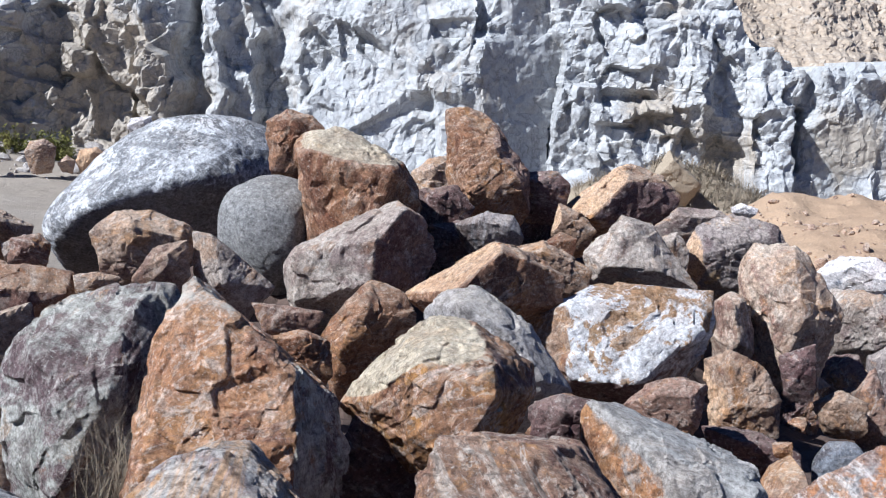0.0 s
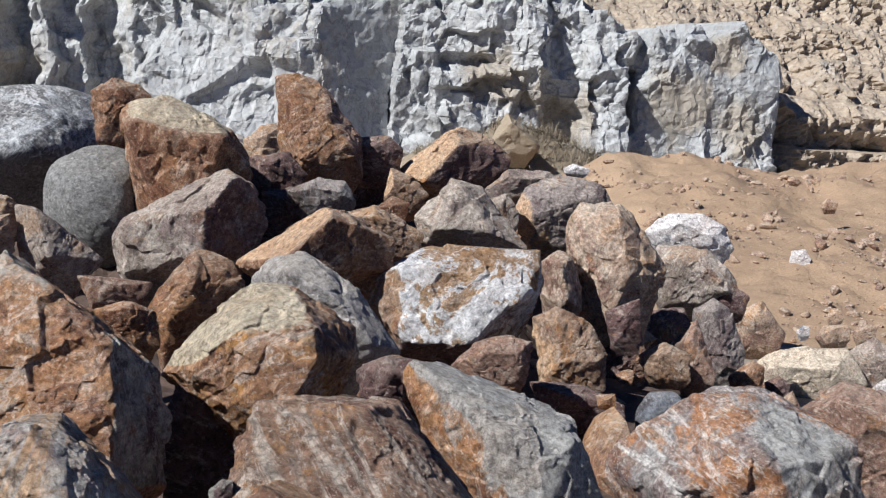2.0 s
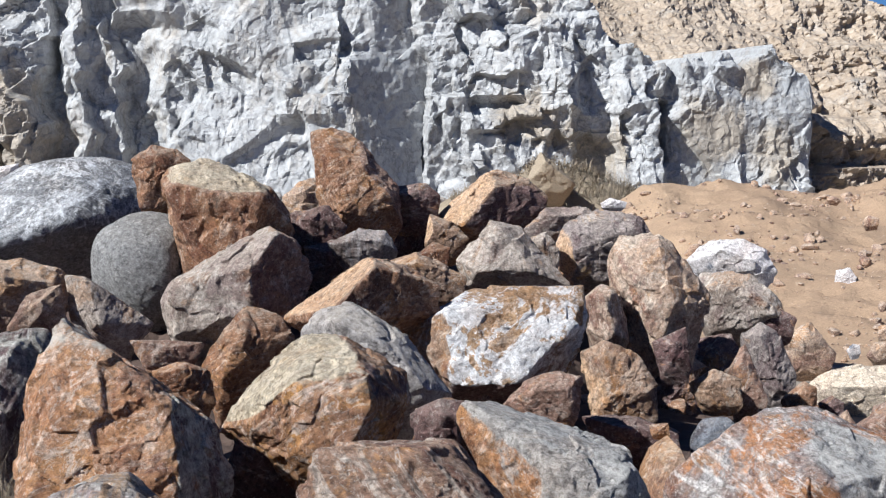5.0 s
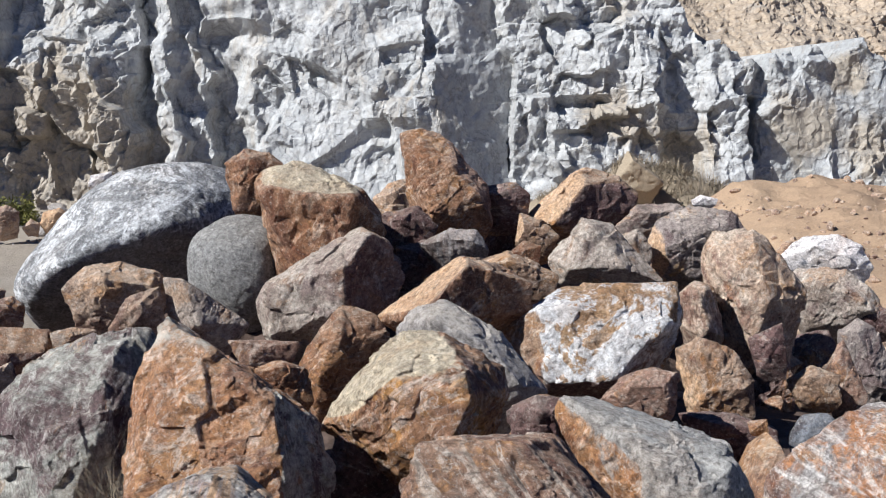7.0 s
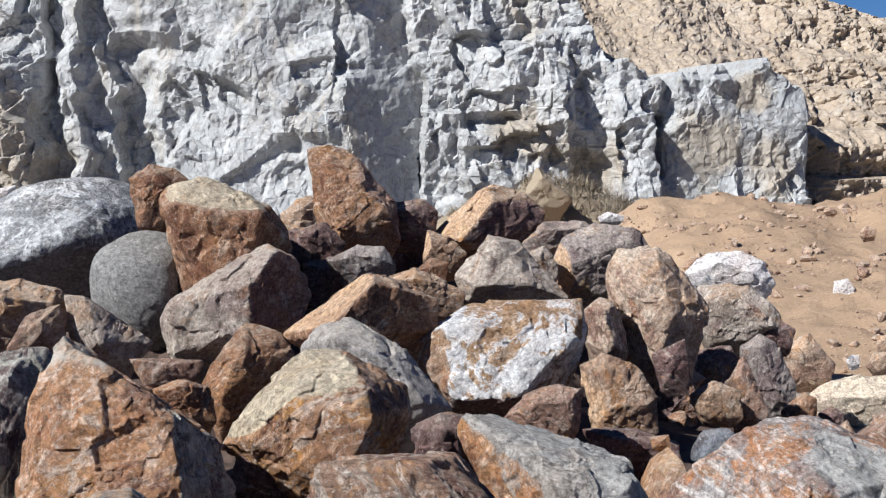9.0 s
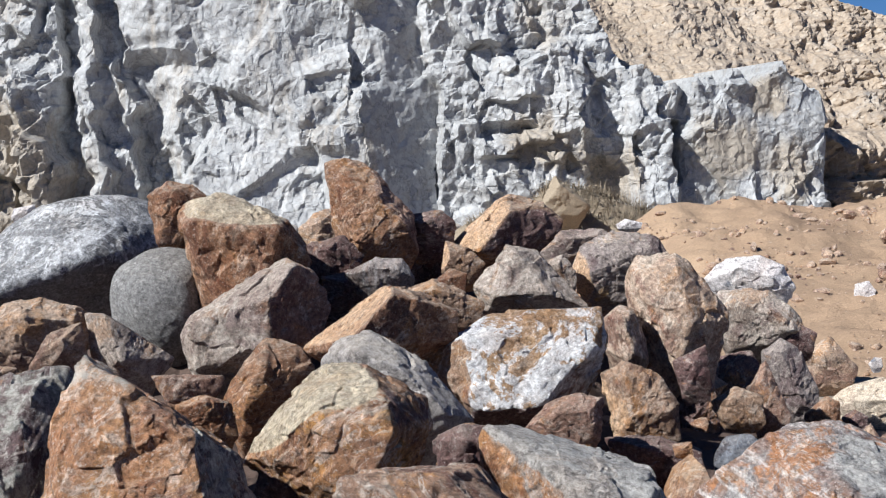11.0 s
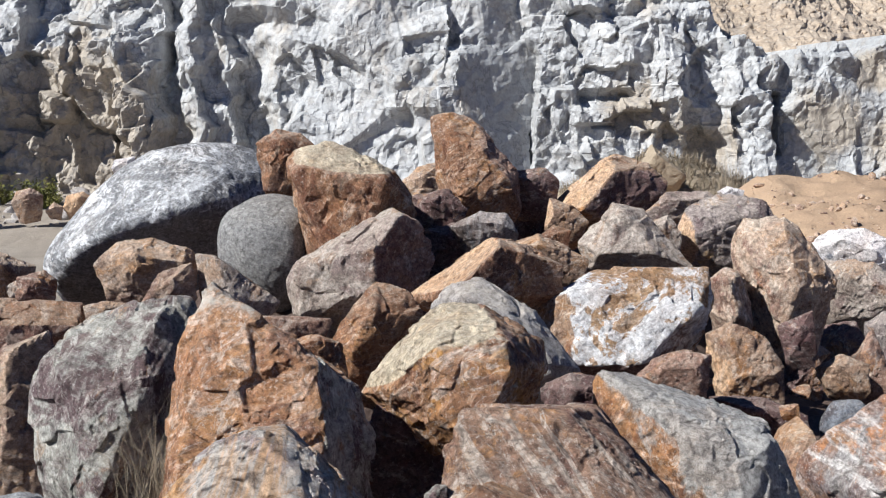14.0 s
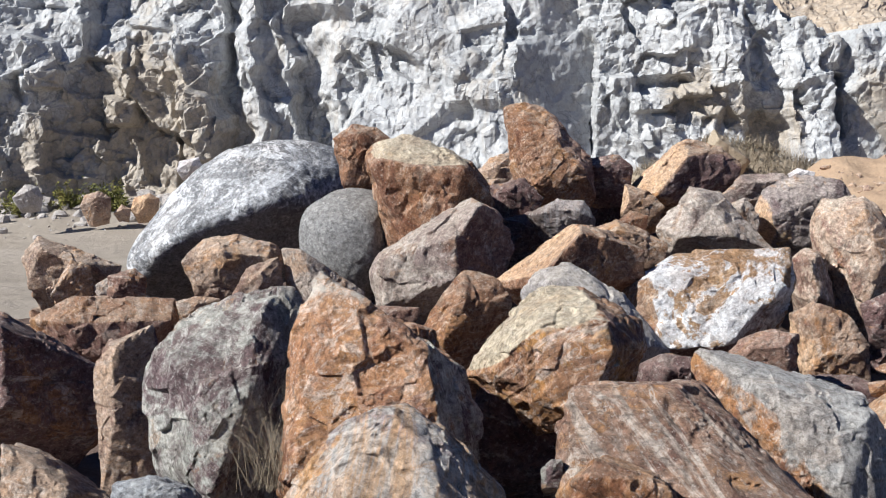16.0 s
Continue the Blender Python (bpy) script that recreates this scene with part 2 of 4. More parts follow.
bluegrain = rock_material("granular_blue_grey_stone", (0.27, 0.285, 0.31), (0.35, 0.365, 0.385), (0.18, 0.19, 0.215), (0.5, 0.51, 0.52), 0.3, 0.2, dust=0.1, size=0.5, warm=0.0, flecks=0.4)
dusty = rock_material("dust_covered_stone", (0.36, 0.195, 0.105), (0.27, 0.145, 0.092), (0.45, 0.235, 0.085), (0.648, 0.535, 0.469), 0.38, 0.45, dust=1.0, size=0.6)
cream = rock_material("cream_layered_stone", (0.56, 0.48, 0.39), (0.48, 0.4, 0.32), (0.4, 0.31, 0.23), (0.64, 0.57, 0.48), 0.25, 0.5, (0, 25, 0), (0.7, 0.7, 4), dust=0.2, warm=0.2)
sandcoat = rock_material("sandy_crust", (0.46, 0.39, 0.29), (0.52, 0.45, 0.345), (0.38, 0.31, 0.23), (0.58, 0.52, 0.43), 0.3, 0.2, dust=0.3, size=0.4, warm=0.15, flecks=0.3)


def earth_material(name, base, second, stones, scale=1.0, stony=0.4):
    """Loose ground: two tones of earth with pale grit in it."""
    n = Nodes(name)
    where = n.put("NewGeometry").outputs["Position"]
    colour = n.mix(n.ramp(n.noise(where, 0.35 * scale, 8, 0.65, 0.5), 0.35, 0.65), base, second)
    grit = n.noise(where, 9 * scale, 8, 0.75)
    colour = n.mix(n.ramp(grit, 0.66 - 0.15 * stony, 0.72 - 0.1 * stony), colour, stones)
    fine = n.noise(where, 40 * scale, 5, 0.7)
    colour = n.mix(0.7, colour, n.mix(n.ramp(fine, 0.3, 0.7), (0.6, 0.6, 0.6), (1.35, 1.35, 1.35)), "MULTIPLY")
    return n.finish(colour, [(n.noise(where, 2.2 * scale, 7, 0.6), 0.6, 0.12), (grit, 0.7, 0.04), (fine, 0.4, 0.01)], 0.95)


sand = earth_material("tan_sand", (0.37, 0.26, 0.175), (0.32, 0.22, 0.148), (0.48, 0.4, 0.31), 1.0, 0.35)
floor_earth = earth_material("grey_quarry_floor", (0.3, 0.262, 0.225), (0.24, 0.205, 0.17), (0.36, 0.325, 0.285))
# Earth darkened so that the gaps of the pile look deeply shaded.
shade_earth = earth_material("gap_shade_earth", (0.09, 0.062, 0.052), (0.12, 0.082, 0.068), (0.18, 0.135, 0.11))


def cliff_material(name, base, second, stain, dark, stainy, corner=None, earthy=(), lined=1.0):
    """Blasted rock: blotches of two greys, earthy stains drawn downwards and dark seams; corner: where the rock turns browner, as (x, z)."""
    n = Nodes(name)
    where = n.put("NewGeometry").outputs["Position"]
    big = n.noise(where, 0.3, 8, 0.62, 0.4)
    colour = n.mix(n.ramp(big, 0.38, 0.62), base, second)
    tall = n.put("Mapping", {"Vector": where, "Scale": (1, 1, 0.35)}).outputs[0]
    soil = n.noise(tall, 0.5, 9, 0.7, 0.8)
    if corner:
        split = n.put("SeparateXYZ", {0: where})
        # Brown rock, carried further right to paint in the shade there.
        brown = n.math("MULTIPLY", n.ramp(split.outputs["X"], corner[0] + 1.5, corner[0] - 1.0), n.ramp(split.outputs["Z"], corner[1] + 1.2, corner[1] - 1.2))
        soil = n.math("ADD", soil, n.math("MULTIPLY", brown, 0.2))
    for x, z, wide in earthy:
        split = n.put("SeparateXYZ", {0: where})
        off = [n.math("POWER", n.math("ABSOLUTE", n.math("SUBTRACT", split.outputs[axis], at), 0.0), 2.0) for axis, at in (("X", x), ("Z", z))]
        soil = n.math("ADD", soil, n.math("MULTIPLY", n.ramp(n.math("ADD", *off), wide * wide, 0.0), 0.26))
    colour = n.mix(n.ramp(soil, 0.68 - 0.25 * stainy, 0.8 - 0.2 * stainy), colour, stain)
    spots = n.noise(where, 1.6, 8, 0.7, 0.6)
    colour = n.mix(n.math("MULTIPLY", n.ramp(spots, 0.55, 0.68), 0.6), colour, dark)
    veins = n.noise(n.put("Mapping", {"Vector": where, "Rotation": (0, radians(35), 0), "Scale": (1, 1, 4)}).outputs[0], 0.8, 8, 0.7, 1.2)
    colour = n.mix(n.math("MULTIPLY", n.ramp(veins, 0.6, 0.68), 0.45 * lined), colour, (0.62, 0.62, 0.6))
    web = n.put("TexVoronoi", {"Vector": n.put("VectorMath", {0: where, 1: n.put("VectorMath", {0: n.put("TexNoise", {"Vector": where, "Scale": 1.3, "Detail": 6.0}).outputs["Color"], 1: (0.9, 0.9, 0.9)}, operation="MULTIPLY").outputs[0]}, operation="ADD").outputs[0], "Scale": 1.15})
    web.feature = "DISTANCE_TO_EDGE"
    joint = n.ramp(web.outputs["Distance"], 0.0, 0.03)
    colour = n.mix(n.math("MULTIPLY", n.math("SUBTRACT", 1.0, joint), n.math("MULTIPLY", n.ramp(spots, 0.47, 0.58), 0.4)), colour, dark)
    tint = n.noise(where, 2.6, 9, 0.72, 0.5)
    colour = n.mix(n.math("MULTIPLY", n.ramp(tint, 0.5, 0.62), 0.3), colour, stain)
    fine = n.noise(where, 7, 8, 0.75)
    colour = n.mix(0.6, colour, n.mix(n.ramp(fine, 0.3, 0.7), (0.55, 0.55, 0.55), (1.4, 1.4, 1.4)), "MULTIPLY")
    folds = n.crease(n.noise(where, 0.9, 10, 0.66, 0.3))
    colour = n.mix(n.math("MULTIPLY", n.ramp(folds, 0.016, 0.003), 0.55 * lined), colour, dark)
    grit = n.noise(where, 3.2, 9, 0.72, 0.4)
    colour = n.mix(n.math("MULTIPLY", n.ramp(grit, 0.57, 0.62), 0.8 * (1 - lined)), colour, (0.5, 0.44, 0.37))
    colour = n.mix(n.math("MULTIPLY", n.ramp(grit, 0.43, 0.38), 0.8 * (1 - lined)), colour, dark)
    return n.finish(colour, [(folds, 0.35, 0.1), (joint, 0.4, 0.03), (n.crease(spots), 0.6, 0.12), (n.crease(tint), 0.45, 0.06), (fine, 0.5, 0.035)], 0.9)


cliff_grey = cliff_material("grey_cliff_rock", (0.36, 0.37, 0.385), (0.44, 0.446, 0.458), (0.35, 0.31, 0.265), (0.17, 0.168, 0.175), 0.5, (-6.6, 3.6), ((-9.5, 3.4, 2.2), (5.0, 3.0, 1.0), (5.9, 2.5, 0.8), (7.1, 2.0, 1.3), (10.2, 2.6, 1.1), (12.0, 1.9, 1.2), (11.4, 3.9, 0.7)))
hill_brown = cliff_material("brown_hill_rock", (0.4, 0.325, 0.255), (0.33, 0.265, 0.205), (0.43, 0.4, 0.37), (0.16, 0.13, 0.11), 0.4, lined=0.1)
straw = earth_material("dry_grass", (0.36, 0.3, 0.225), (0.26, 0.21, 0.155), (0.44, 0.38, 0.3))
leaf = earth_material("olive_leaf", (0.11, 0.12, 0.035), (0.2, 0.18, 0.05), (0.26, 0.22, 0.08), 3)
twig = earth_material("dry_twig", (0.14, 0.1, 0.07), (0.18, 0.13, 0.09), (0.2, 0.15, 0.1), 3)


# ---- shaping ----
def lattice(p, seed):
    """Smooth noise in -1..1 at points p (n x 3)."""
    cell = np.floor(p).astype(np.int64)
    f = p - cell
    w = f * f * f * (f * (f * 6 - 15) + 10)
    total = np.zeros(len(p))
    for corner in range(8):
        c = np.array([corner & 1, corner >> 1 & 1, corner >> 2 & 1])
        g = hashed(cell + c, seed)
        dot = ((g * 2 - 1) * (f - c)).sum(1)
        total += dot * np.prod(np.where(c, w, 1 - w), axis=1)
    return total * 1.4


def hashed(cell, seed):
    """Three random numbers in 0..1 for each cell."""
    a = (cell[:, 0] * 73856093 ^ cell[:, 1] * 19349663 ^ cell[:, 2] * 83492791 ^ (seed * 2654435761)) & 0xFFFFFFFF
    out = []
    for k in (0x85EBCA6B, 0xC2B2AE35, 0x27D4EB2F):
        a = ((a ^ (a >> 15)) * k) & 0xFFFFFFFF
        a = a ^ (a >> 13)
        out.append((a & 0xFFFF) / 65535.0)
    return np.stack(out, 1)


def rough_noise(p, seed, octaves=4, gain=0.5):
    total, size = np.zeros(len(p)), 1.0
    for k in range(octaves):
        total += size * lattice(p * 2.0**k, seed + k)
        size *= gain
    return total


def facets(p, seed, tilt=0.5, step=0.3, soft=0.22):
    """Flat broken faces: each cell of a jittered lattice tilts and shifts by its own amount, and leads over to the next in a narrow slope."""
    cell = np.floor(p).astype(np.int64)
    first, second = np.full(len(p), 1e9), np.full(len(p), 1e9)
    one, two = np.zeros(len(p)), np.zeros(len(p))
    flat = np.ptp(p[:, 1]) < 1e-9
    for dx in (-1, 0, 1):
        for dy in ((0,) if flat else (-1, 0, 1)):
            for dz in (-1, 0, 1):
                near = cell + (dx, dy, dz)
                off = p - near - hashed(near, seed)
                if flat:
                    off[:, 1] = 0
                dist = np.sqrt((off**2).sum(1))
                g = hashed(near, seed + 77) * 2 - 1
                value = tilt * (off * g).sum(1) + step * (hashed(near, seed + 155)[:, 0] * 2 - 1)
                closest, next_one = dist < first, (dist >= first) & (dist < second)
                second, two = np.where(closest, first, np.where(next_one, dist, second)), np.where(closest, one, np.where(next_one, value, two))
                first, one = np.where(closest, dist, first), np.where(closest, value, one)
    w = 0.5 + 0.5 * np.clip((second - first) / soft, 0, 1)
    return one * w + two * (1 - w)


def mesh_object(name, verts, faces, material, smooth=False):
    me = bpy.data.meshes.new(name)
    me.from_pydata(verts.tolist() if hasattr(verts, "tolist") else verts, [], faces.tolist() if hasattr(faces, "tolist") else faces)
    me.materials.append(material)
    if smooth:
        me.shade_smooth()
    return new(name, me)


def grid_faces(rows, cols):
    a = (np.arange(rows - 1)[:, None] * cols + np.arange(cols - 1)).ravel()
    return np.stack([a, a + 1, a + cols + 1, a + cols], 1)


def ball(level):
    bm = bmesh.new()
    bmesh.ops.create_icosphere(bm, subdivisions=level, radius=1)
    verts = np.array([v.co[:] for v in bm.verts])
    faces = np.array([[v.index for v in f.verts] for f in bm.faces])
    bm.free()
    return verts / np.linalg.norm(verts, axis=1)[:, None], faces


BALLS = {level: ball(level) for level in (2, 3, 4, 5, 6, 7)}


def hull_planes(points, merge):
    """Outward normals and distances of the main faces of the hull round points, which hold the origin; faces that lean alike become one."""
    bm = bmesh.new()
    for p in points:
        bm.verts.new(p)
    bmesh.ops.convex_hull(bm, input=bm.verts)
    bm.normal_update()
    found = []
    for f in bm.faces:
        if f.calc_area() > 1e-6:
            n, d = f.normal.copy(), f.normal.dot(f.calc_center_median())
            if d < 0:
                n, d = -n, -d
            found.append((f.calc_area(), n, max(d, 0.02)))
    bm.free()
    found.sort(key=lambda f: -f[0])
    normals, heights = [], []
    for area, n, d in found:
        if all(n.dot(Vector(m)) < merge for m in normals):
            normals.append(n[:])
            heights.append(d)
    return np.array(normals), np.array(heights)


def stone_verts(points, level, sharp, seed, rough=1.0):
    """A worn block inside the hull of points: faces meet in rounded edges, with chips and roughness."""
    normals, heights = hull_planes(points, 0.97 if sharp > 7 else 0.995)
    way, faces = BALLS[level]
    size = np.linalg.norm(points, axis=1).mean()
    p = sharp * 3.5 if sharp < 7 else sharp * 5

    def reach_of(way):
        lean = np.maximum(way @ normals.T, 1e-4) / heights
        top = lean.max(1)
        return 1 / (top * ((lean / top[:, None]) ** p).sum(1) ** (1 / p))

    far = np.linalg.norm(points, axis=1)
    reach = reach_of(way) * np.median(far / reach_of(points / far[:, None]))
    reach = np.minimum(reach, 1.12 * far.max())
    verts = way * reach[:, None]
    q = verts / size + seed * 7.31
    warp = np.stack([lattice(q * 2.1 + 9 * k, seed + k) for k in range(3)], 1)
    chips = 0.4 * facets(q * 1.5 + 0.15 * warp, seed, 0.1, 0.012, 0.08) + 0.17 * facets(q * 3.6 + 0.2 * warp, seed + 5, 0.24, 0.035, 0.06)
    worn = np.clip(0.3 + 1.8 * lattice(q * 1.9, seed + 67), 0.05, 1)
    chips += worn * (0.055 * facets(q * 8.5 + 0.3 * warp, seed + 9, 0.3, 0.08, 0.08) + 0.024 * facets(q * 21 + 0.4 * warp, seed + 13, 0.5, 0.12, 0.12))
    bumps = 0.01 * rough_noise(q * 1.4, seed + 11, 3) - 0.008 * np.abs(rough_noise(q * 8, seed + 23, 4, 0.65))
    axis = hashed(np.array([[seed, 3, 5]]), 9)[0] * 2 - 1
    axis /= np.linalg.norm(axis)
    layers = np.zeros(len(q))
    for many, deep in ((4.0, 0.026), (13.0, 0.02), (31.0, 0.007)):
        u = q @ axis * many + 0.9 * warp[:, 0] + 0.25 * rough_noise(q * 5, seed + 31, 2)
        v = np.floor(u).astype(np.int64)
        one, two = [hashed(np.stack([v + k, 0 * v, 0 * v], 1), seed)[:, 0] for k in (0, 1)]
        w = np.clip((u - v - 0.8) / 0.2, 0, 1)
        layers += deep * (one * (1 - w) + two * w - 0.5)
    chips = 1.15 * chips + layers * np.clip(0.5 + 1.3 * lattice(q * 1.3, seed + 61), 0.1, 1)
    if sharp < 7:
        chips, bumps = chips * 0.25, bumps * 1.3
    share = np.maximum(way @ normals.T, 1e-4) / heights
    share = (share / share.max(1)[:, None]) ** (1.6 * sharp)
    side = (share / share.sum(1)[:, None]) @ normals
    return verts + way * ((chips + bumps) * size * rough)[:, None], faces, side


LAID = []


def stone(label, place, turn, depth, sharp, material, outline, ridge, coats=()):
    """One boulder: its outline across (x, z), the ridges that stand out of its front (x, z, y), and its depth.
    coats: other colours, and shade put in as colour, on the faces that look a given way, as (material, direction, least
    cosine)."""
    mx, mz = [(min(c) + max(c)) / 2 for c in zip(*outline)]
    outline, ridge = [(x - mx, z - mz) for x, z in outline], [(x - mx, z - mz, y) for x, z, y in ridge]
    place = (place[0] + math.cos(radians(turn)) * mx, place[1] + math.sin(radians(turn)) * mx, place[2] + mz)
    front = [(x, y, z) for x, z, y in ridge] or [(0.55 * x, -0.75 * depth, 0.55 * z) for x, z in outline]
    points = [(x, 0.0, z) for x, z in outline] + front
    points += [(0.75 * x, 1.2 * depth, 0.8 * z - 0.05 * depth) for x, z in outline]
    low, tall = min(z for _, z in outline), max(z for _, z in outline) - min(z for _, z in outline)
    middle, wide = sum(x for x, _ in outline) / len(outline), max(x for x, _ in outline) - min(x for x, _ in outline)
    points += [(middle + 0.28 * wide * k, 0.75 * depth, low - 0.35 * tall) for k in (-1, 1)]
    points = np.array(points) - (0, 0.35 * depth, 0)
    seed = len(LAID) + 3
    shown = (wide + tall) / 4 / math.hypot(place[0], place[1])
    level = 7 if shown > 0.06 else 6 if shown > 0.022 else 5
    verts, faces, side = stone_verts(points, level, sharp, seed)
    verts = verts + (0, 0.35 * depth, 0)
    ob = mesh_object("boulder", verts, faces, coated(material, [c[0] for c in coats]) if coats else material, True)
    if sharp > 7:
        ob.data.set_sharp_from_angle(angle=radians(24))
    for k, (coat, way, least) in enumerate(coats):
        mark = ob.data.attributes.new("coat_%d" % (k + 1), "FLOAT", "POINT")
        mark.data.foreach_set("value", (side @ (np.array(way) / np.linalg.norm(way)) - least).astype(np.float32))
    ob.matrix_world = pose(*place, 0, 0, turn)
    LAID.append((place[0] - math.sin(radians(turn)) * 0.4 * depth, place[1] + 0.4 * depth, place[2] + verts[:, 2].min(), place[2] + verts[:, 2].max(), abs(verts[:, 0]).max()))
    return tagged(ob, label, "boulder", "boulders of the rock pile")


# ---- ground, cliff and hill ----
def bump_line(x, knots):
    return np.interp(x, [k[0] for k in knots], [k[1] for k in knots])


def even(start, stop, step):
    return np.linspace(start, stop, int(round((stop - start) / step)) + 1)


def ground_height(x, y):
    talus = 0.75 * np.clip((y - 26 + 0.12 * x) / 7, 0, 1) ** 1.3
    return talus + (0.05 + 0.12 * talus) * rough_noise(np.stack([x * 0.5, y * 0.5, 0 * x], 1), 5, 4, 0.6)


xs = np.concatenate([even(-600, -40, 40), even(-38, 40, 0.3), even(45, 600, 40)])
ys = np.concatenate([even(-300, -20, 40), even(-18, 40, 0.3), even(45, 900, 45)])
gx, gy = [a.ravel() for a in np.meshgrid(xs, ys)]
gz = np.where((abs(gx) < 39) & (gy > -18) & (gy < 40), ground_height(gx, gy), 0)
tagged(mesh_object("ground", np.stack([gx, gy, gz], 1), grid_faces(len(ys), len(xs)), floor_earth, True), "dusty grey-tan quarry floor", "ground", kind="structure")

# The sand heap at the foot of the cliff.
def heap_height(x, y):
    crest = bump_line(x, [(2.0, 0.2), (4.4, 0.9), (5.3, 1.5), (6.8, 1.62), (8.4, 1.42), (10, 1.7), (14, 2.2), (20, 2.4), (30, 1.5)])
    climb = np.clip((y - 11.5) / 10.5, 0, 1)
    fall = np.clip((31 - y) / 9, 0, 1)
    side = np.clip((x - 2.0) / 2.5 - 0.06 * (22 - y).clip(0, 20), 0, 1)
    shape = crest * np.minimum(climb**1.15, 1) * np.where(y > 22, fall, 1) * side
    p = np.stack([x * 0.7, y * 0.7, 0 * x], 1)
    clods = 0.16 * rough_noise(p, 31, 5, 0.6) + 0.05 * facets(p * (4, 4, 1), 33, 0.5, 0.5, 0.2) * np.clip(0.4 + 2 * lattice(p * (0.8, 0.8, 1), 34), 0, 1)
    return shape + clods * np.clip(shape * 3, 0, 1) - 0.05


xs, ys = even(1.5, 28, 0.1), even(10.5, 31.5, 0.1)
gx, gy = [a.ravel() for a in np.meshgrid(xs, ys)]
tagged(mesh_object("sand_mound", np.stack([gx, gy, heap_height(gx, gy)], 1), grid_faces(len(ys), len(xs)), sand, True), "broad heap of tan sand dotted with small stones", "sand heap")

# The grey cliff, as a broken sheet.
xs = np.concatenate([even(-30, -14, 0.25), even(-13.96, 13.4, 0.036), even(13.5, 15, 0.1)])
zs = np.concatenate([even(-0.6, 7.6, 0.036), even(7.7, 15, 0.25)])
gx, gz = [a.ravel() for a in np.meshgrid(xs, zs)]
flat_p = np.stack([gx, 0 * gx, gz], 1)
wob = 0.22 * lattice(flat_p * 0.6, 3) + 0.1 * lattice(flat_p * 2, 4) + 0.05 * lattice(flat_p * 5, 6)
px = gx + wob * np.clip(abs(gx - 13) / 2, 0, 1) + (0.1 * (gz - 3.0) + 0.45 * lattice(flat_p * (0.3, 1, 0.75), 7) + 0.2 * lattice(flat_p * (1, 1, 2.2), 10)) * np.clip((-4.0 - gx) / 1.0, 0, 1)
plan = bump_line(px, [(-30, 26), (-14, 33.1), (-10.5, 34.8), (-9.3, 34.9), (-8.4, 35.0), (-8.2, 34.3), (-7.3, 34.6), (-7.05, 35.3), (-6.75, 35.2), (-6.55, 34.5), (-6.2, 34.4), (-6.05, 34.9), (-5.7, 34.9), (-5.5, 34.7), (-5.3, 35.4), (-4.75, 35.2), (-4.1, 34.4),
                      (-2.5, 33.9), (0.4, 33.5), (0.5, 33.55), (2.45, 34.9), (2.55, 34.3), (3.3, 34.3), (4.5, 34.2), (6.4, 34.1), (6.6, 34.6), (7.3, 34.5), (7.6, 34.0), (8.7, 33.9), (8.95, 34.5), (9.3, 34.3), (12.9, 34.6), (13.1, 35.0), (13.4, 37.6), (15, 39)])
upper = bump_line(px, [(-30, 27), (-14, 33.8), (-10, 35.3), (-9.1, 35.3), (-8.2, 34.9), (-7.2, 34.9), (-7.1, 35.7), (-6.6, 35.3), (-6.45, 34.7), (-6.0, 34.5), (-5.9, 35.3), (-5.3, 35.5), (-5.2, 34.9), (-4.2, 34.1), (0.9, 34.0), (1.2, 34.1), (2.1, 34.75), (2.35, 34.4), (4.0, 34.2), (6.6, 34.3), (13, 35), (15, 39)])
peak = 4.35 + 0.35 * np.abs(((px * 0.9) % 1.0) - 0.5) + 0.25 * lattice(flat_p * (1.6, 0, 0), 8)
lift = np.clip((gz - peak) / 0.25, 0, 1) * ((px > 0.3) & (px < 2.7))
lift = np.maximum(lift, np.clip((gz - 5.2 - 0.8 * lattice(flat_p * (0.5, 0, 0), 9)) / 0.4, 0, 1))
plan = plan * (1 - lift) + upper * lift


def within(x0, x1, z0, z1, edge=0.12, lean=0.3):
    """How far a point lies inside a patch of the wall."""
    return np.clip((px - x0) / edge, 0, 1) * np.clip((x1 - px) / edge, 0, 1) * np.clip((gz - z0) / edge, 0, 1) * np.clip((z1 - lean * (px - x0) - gz) / edge, 0, 1)


# Patches left smooth by the blast, and patches broken into blocks.
smooth = np.clip(((px > 0.55) & (px < 2.45) & (lift < 0.5)) * 0.95 + 0.8 * within(0.9, 2.2, 4.4, 8, 0.2, 0) + 0.85 * within(-5.2, -4.15, 3.2, 8, 0.25, 0) + 0.25 * within(-7.1, -5.4, 0, 8, 0.2, 0) + 0.1 * within(9.2, 13.1, 0, 5, 0.3, 0), 0, 1)
patchy = np.clip(0.55 + 1.1 * lattice(flat_p * (0.33, 1, 0.4), 48) + 0.5 * lattice(flat_p * (1.1, 1, 1.3), 49), 0.1, 1)
patchy = np.maximum(patchy, 0.9 * within(2.6, 8.9, 1.2, 7, 0.6, 0))
patchy = np.maximum(patchy, 0.9 * (px < -7.3))
lower = within(-4.0, 0.4, 0.2, 3.6, 0.5, 0)
patchy *= 1 - 0.35 * lower
keep = 1 - smooth
bent = np.stack([gx + 0.35 * wob, 0 * gx, gz + 0.3 * wob], 1)
turned = np.stack([0.92 * bent[:, 0] + 0.39 * bent[:, 2], 0 * gx, -0.39 * bent[:, 0] + 0.92 * bent[:, 2]], 1)
relief = 0.8 * facets(turned * (0.42, 1, 0.36), 41, 0.75, 0.15, 0.06)
